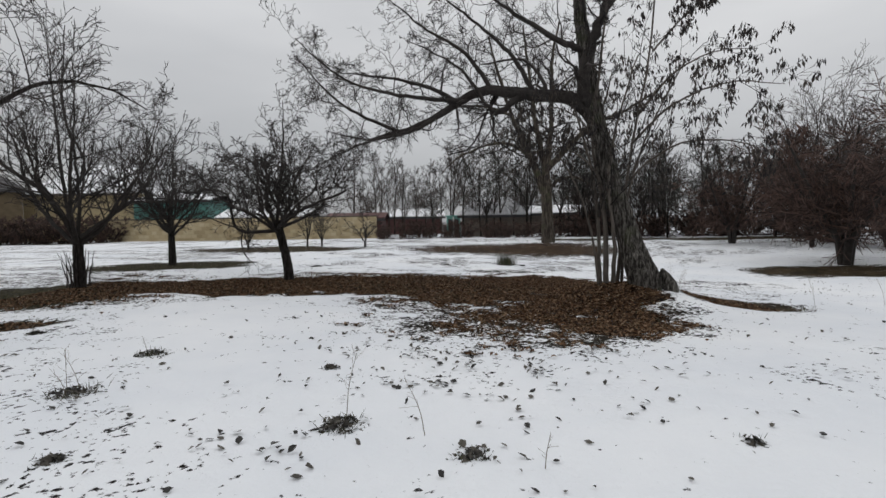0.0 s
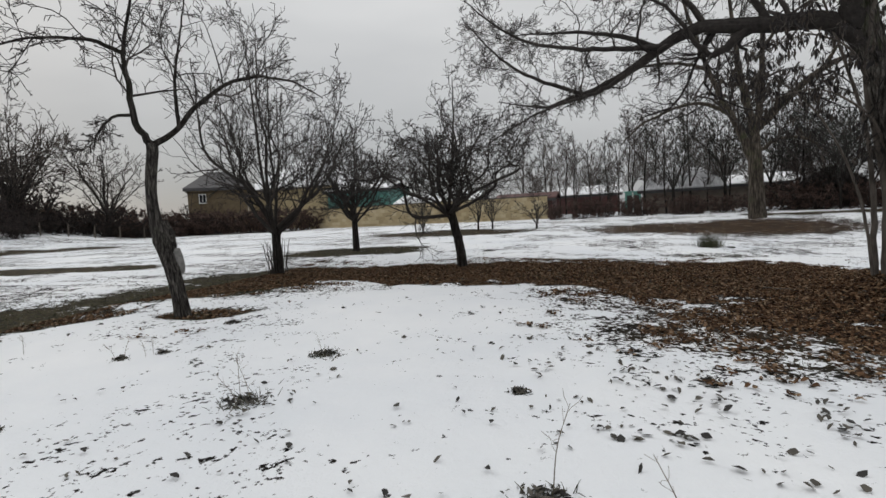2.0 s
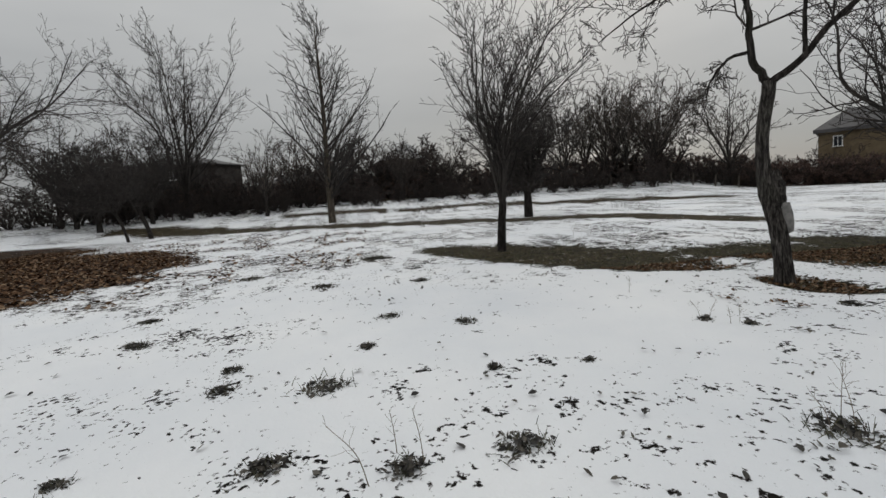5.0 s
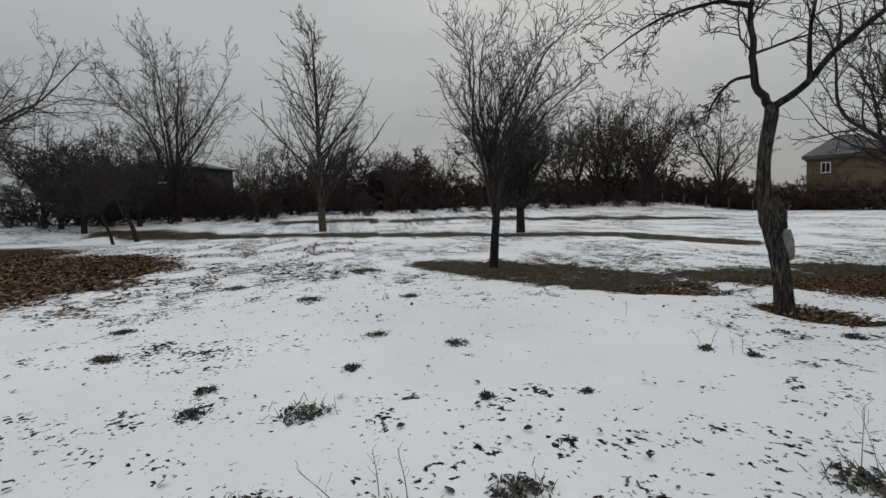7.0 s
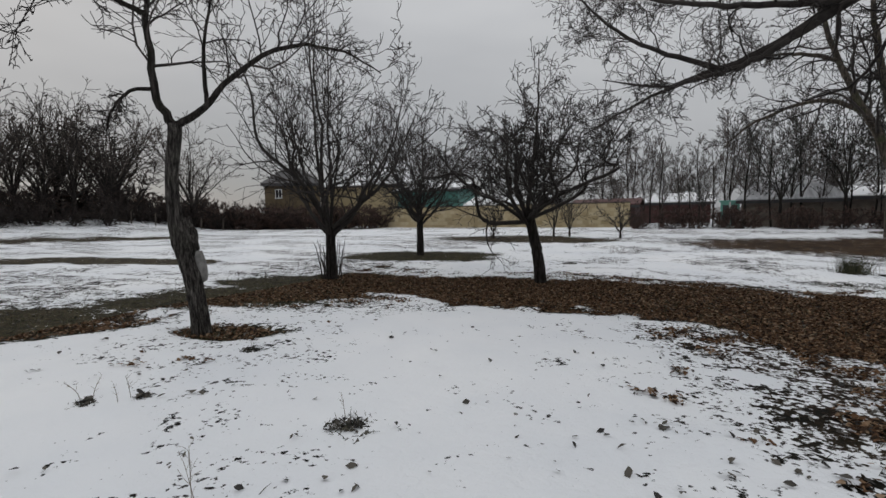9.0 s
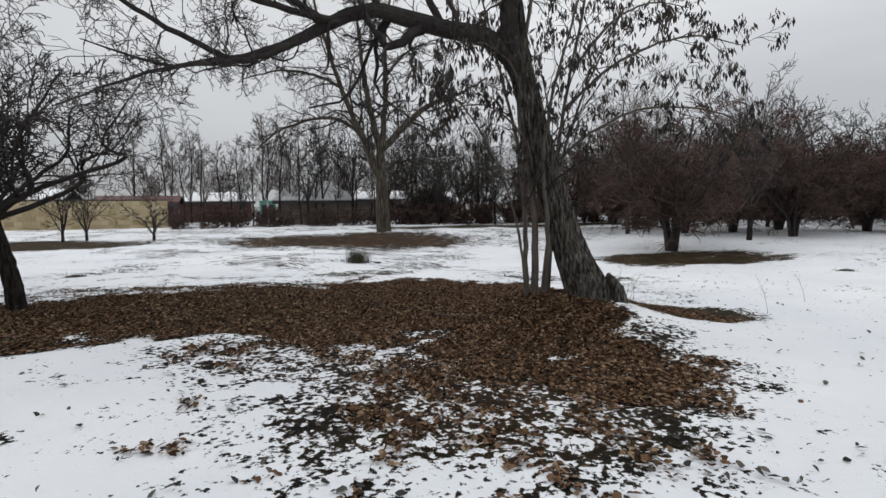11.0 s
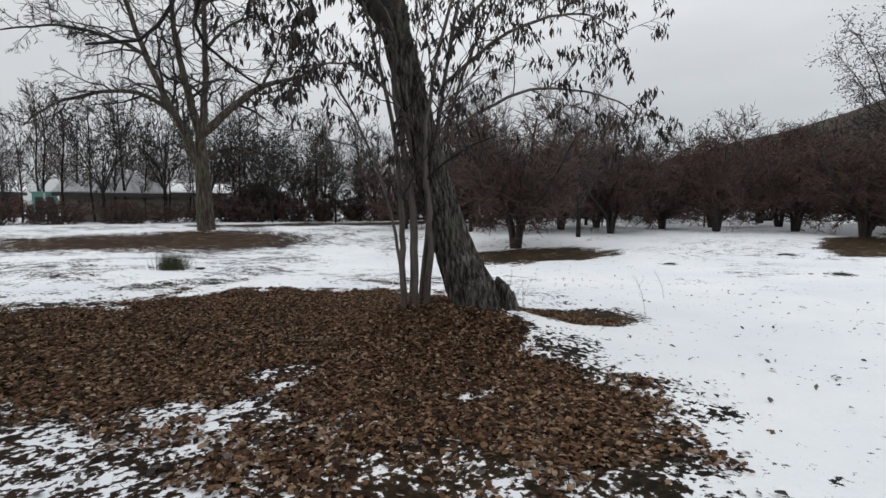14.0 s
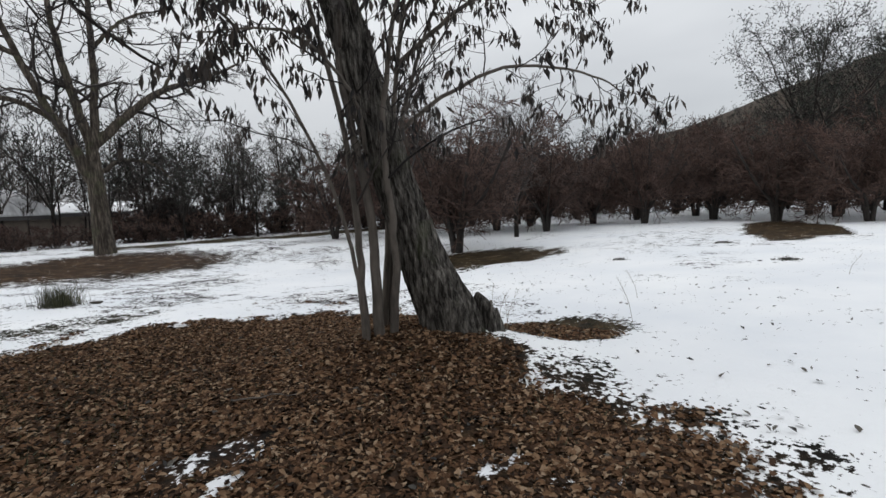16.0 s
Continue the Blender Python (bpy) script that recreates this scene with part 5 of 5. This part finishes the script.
for k, (x, y, h) in enumerate([(-0.70, 3.62, 0.55), (-0.1, 3.3, 0.42), (-3.35, 4.4, 0.4), (-3.2, 4.2, 0.3), (-3.45, 1.9, 0.35), (-3.3, 1.6, 0.45), (-3.6, 1.75, 0.3), (-5.5, 5.05, 0.22), (-5.3, 5.25, 0.25), (6.7, 8.7, 0.6), (4.55, 9.35, 0.5),
                               (4.5, 9.5, 0.55), (4.62, 9.5, 0.45), (4.7, 9.42, 0.4), (-5.6, 6.8, 0.25), (11.5, 6.5, 0.4), (-13, 6.5, 0.8), (-21, 8.0, 0.9), (-3.4, 5.7, 0.2), (-2.6, 2.4, 0.3), (0.6, 2.8, 0.25), (-6.9, 4.9, 0.25), (-5.27, 5.13, 0.2), (-5.6, 5.03, 0.22), (8.4, 9.2, 0.5), (-3.15, 4.3, 0.35)]):
    dry_weed(x, y, h, 500 + k)


def fallen_twig(points, r, seed):
    rng = np.random.default_rng(seed)
    root = tagged(new("fallen_twig"), "thin pale fallen twig lying on brown leaves", "twig")
    root.location = g(points[0][0], points[0][1], 0.05)
    line = [(x - points[0][0], y - points[0][1], 0.012 * (k % 2)) for k, (x, y) in enumerate(points)]
    p, rr = limb_line(line, r, r * 0.4, 14, 0.006, rng)
    v, q = tubes(p, rr, 6)
    part_mesh("stick", mesh_of("stick", v, q, (PALE_BARK,)), root)
    P, R = spawn(rng, p, rr, 3, 0.3, 0.9, 35, 0.2, thin=0.6, npts=4, rmin=0.002, flat=0.95)
    for k in range(len(P)):
        v, q = tubes(P[k:k + 1], R[k:k + 1], 4)
        part_mesh("side_shoot", mesh_of("side_shoot", v, q, (PALE_BARK,)), root)


fallen_twig([(1.9, 10.3), (2.15, 10.1), (2.35, 9.88), (2.65, 9.68)], 0.008, 811)


def fence_posts():
    for k, (x, y) in enumerate([(31.0, 20.5), (33.2, 18.0), (34.5, 13.2), (35.5, 10.2), (36.0, 7.0), (36.5, 4.0), (29.0, 22.8)]):
        root = tagged(new("fence_post"), "grey weathered wooden fence post", "fence post", "posts along the scrub")
        root.location = g(x, y, -0.1)
        p, r = limb_line([(0, 0, 0), (0.02, 0, 0.7), (0.03 * (k % 3), 0.02, 1.35)], 0.06, 0.05, 6)
        v, q = rough_tube(p, r, 8, 900 + k, 0.2)
        part_mesh("post", mesh_of("post", v, q, (FENCE_WOOD,)), root)
    for k in range(14):
        x, y = -60 + 1.2 * k, 17.0 + 1.6 * k
        root = tagged(new("fence_post"), "dark wooden fence post in the far field", "fence post", "posts of the far fence")
        root.location = g(x, y, -0.1)
        p, r = limb_line([(0, 0, 0), (0.02, 0, 0.7), (0.04 * (k % 3), 0.02, 1.3)], 0.06, 0.05, 6)
        v, q = tubes(p, r, 6)
        part_mesh("post", mesh_of("post", v, q, (FENCE_WOOD,)), root)


fence_posts()


def fallen(name, label, mat, count, box_, keep, size, seed, lift=0.012, slim=(0.2, 0.4)):
    """Curled leaves lying where the test lets them."""
    rng = np.random.default_rng(seed)
    x, y = rng.uniform(box_[0], box_[1], count), rng.uniform(box_[2], box_[3], count)
    cov, green = cover_of(x, y)
    ok = rng.uniform(0, 1, count) < keep(x, y, cov, green)
    x, y, cov = x[ok], y[ok], cov[ok]
    n = len(x)
    z = relief(x, y) + 0.035 * np.clip(cov * 1.6 - 0.3, 0, 1) + lift
    L = size * rng.uniform(0.5, 1.3, n)
    a = rng.uniform(0, 2 * math.pi, n)
    tilt = rng.normal(size=(n, 2)) * 0.35
    d = unit(np.stack([np.cos(a), np.sin(a), tilt[:, 0]], 1))
    s = unit(np.stack([-np.sin(a), np.cos(a), tilt[:, 1]], 1))
    up = np.cross(d, s)
    c = np.stack([x, y, z], 1)
    W = (L * rng.uniform(*slim, n))[:, None]
    L = L[:, None]
    curl = rng.uniform(0.0, 0.35, n)[:, None] * L
    bow = rng.uniform(-0.12, 0.12, n)[:, None] * L
    v = np.stack([c - d * L * 0.5 + up * curl * 0.5, c - d * L * 0.1 + s * W + up * curl, c + d * L * 0.25 + s * W * 0.75 + up * curl * 0.8, c + d * L * 0.5 + s * bow + up * curl * 0.4,
                  c + d * L * 0.25 - s * W * 0.7 + up * curl * 0.7, c - d * L * 0.1 - s * W + up * curl * 0.9], 1)
    i = np.arange(n * 6).reshape(n, 6)
    q = np.concatenate([i[:, [0, 1, 2, 3]], i[:, [0, 3, 4, 5]]])
    tagged(new(name, mesh_of(name, v.reshape(-1, 3), q, (mat,), smooth=False)), label, "leaves", kind="stuff")


fallen("leaf_litter", "brown fallen walnut leaves carpeting the bare ground", FALLEN, 430000, (-9, 6, 5.2, 15.5), lambda x, y, c, gr: np.clip((0.535 - c + (fbm(x, y, 2.6, 3, 41) - 0.5) * 0.9) * 2.6, 0.0, 1) * (1 - 0.75 * gr), 0.054, 601)
def flecks(x, y, c, gr):
    """Sparse leaves and clods on the snow: thin all over, in small gatherings, thick beside the litter."""
    gather = np.clip((fbm(x, y, 3.2, 2, 78) - 0.46) * 5, 0.12, 1.6)
    drift = np.clip(fbm(x, y, 0.6, 3, 77) - 0.46, 0, 1) * (0.10 + 1.0 * np.exp(-((x - 0.9) ** 2 + (y - 6) ** 2) / 12.0))
    beside = 0.30 * np.exp(-((x - 1.4) ** 2 + (y - 6.8) ** 2) / 5.0) + 0.10 * np.exp(-((x - 0.2) ** 2 + (y - 5.2) ** 2) / 7.0)
    return np.where(c > 0.45, (0.035 + drift + beside) * gather, 0.1)


fallen("scattered_leaves", "dark wet leaves scattered over the snow", FALLEN_DARK, 76000, (-14, 11, -2, 15), flecks, 0.06, 602, slim=(0.14, 0.42))
fallen("leaf_litter", "brown leaves lying on the far bare patch", FALLEN, 40000, (-28, -9, -16, 1), lambda x, y, c, gr: np.clip((0.6 - c) * 2.2, 0, 1), 0.12, 604)


def turf():
    """Short dead grass on the bare patches."""
    rng = np.random.default_rng(603)
    n = 60000
    x, y = rng.uniform(-16, 7, n), rng.uniform(2, 20, n)
    cov, green = cover_of(x, y)
    ok = rng.uniform(0, 1, n) < np.clip((0.7 - cov) * 2, 0, 1) * (0.15 + green)
    x, y = x[ok], y[ok]
    n = len(x)
    b0 = np.stack([x, y, relief(x, y)], 1)
    L = rng.uniform(0.03, 0.09, n)[:, None]
    d = unit(np.concatenate([rng.normal(size=(n, 2)) * 0.9, np.ones((n, 1))], 1))
    P = np.stack([b0, b0 + d * L], 1)
    v, q = tubes(P, np.array([[0.004, 0.0015]]) * np.ones((n, 1)), 3)
    tagged(new("turf", mesh_of("turf", v, q, (GRASS,))), "short dull winter grass on the bare patches", "grass", kind="stuff")


turf()
yellow_wall()
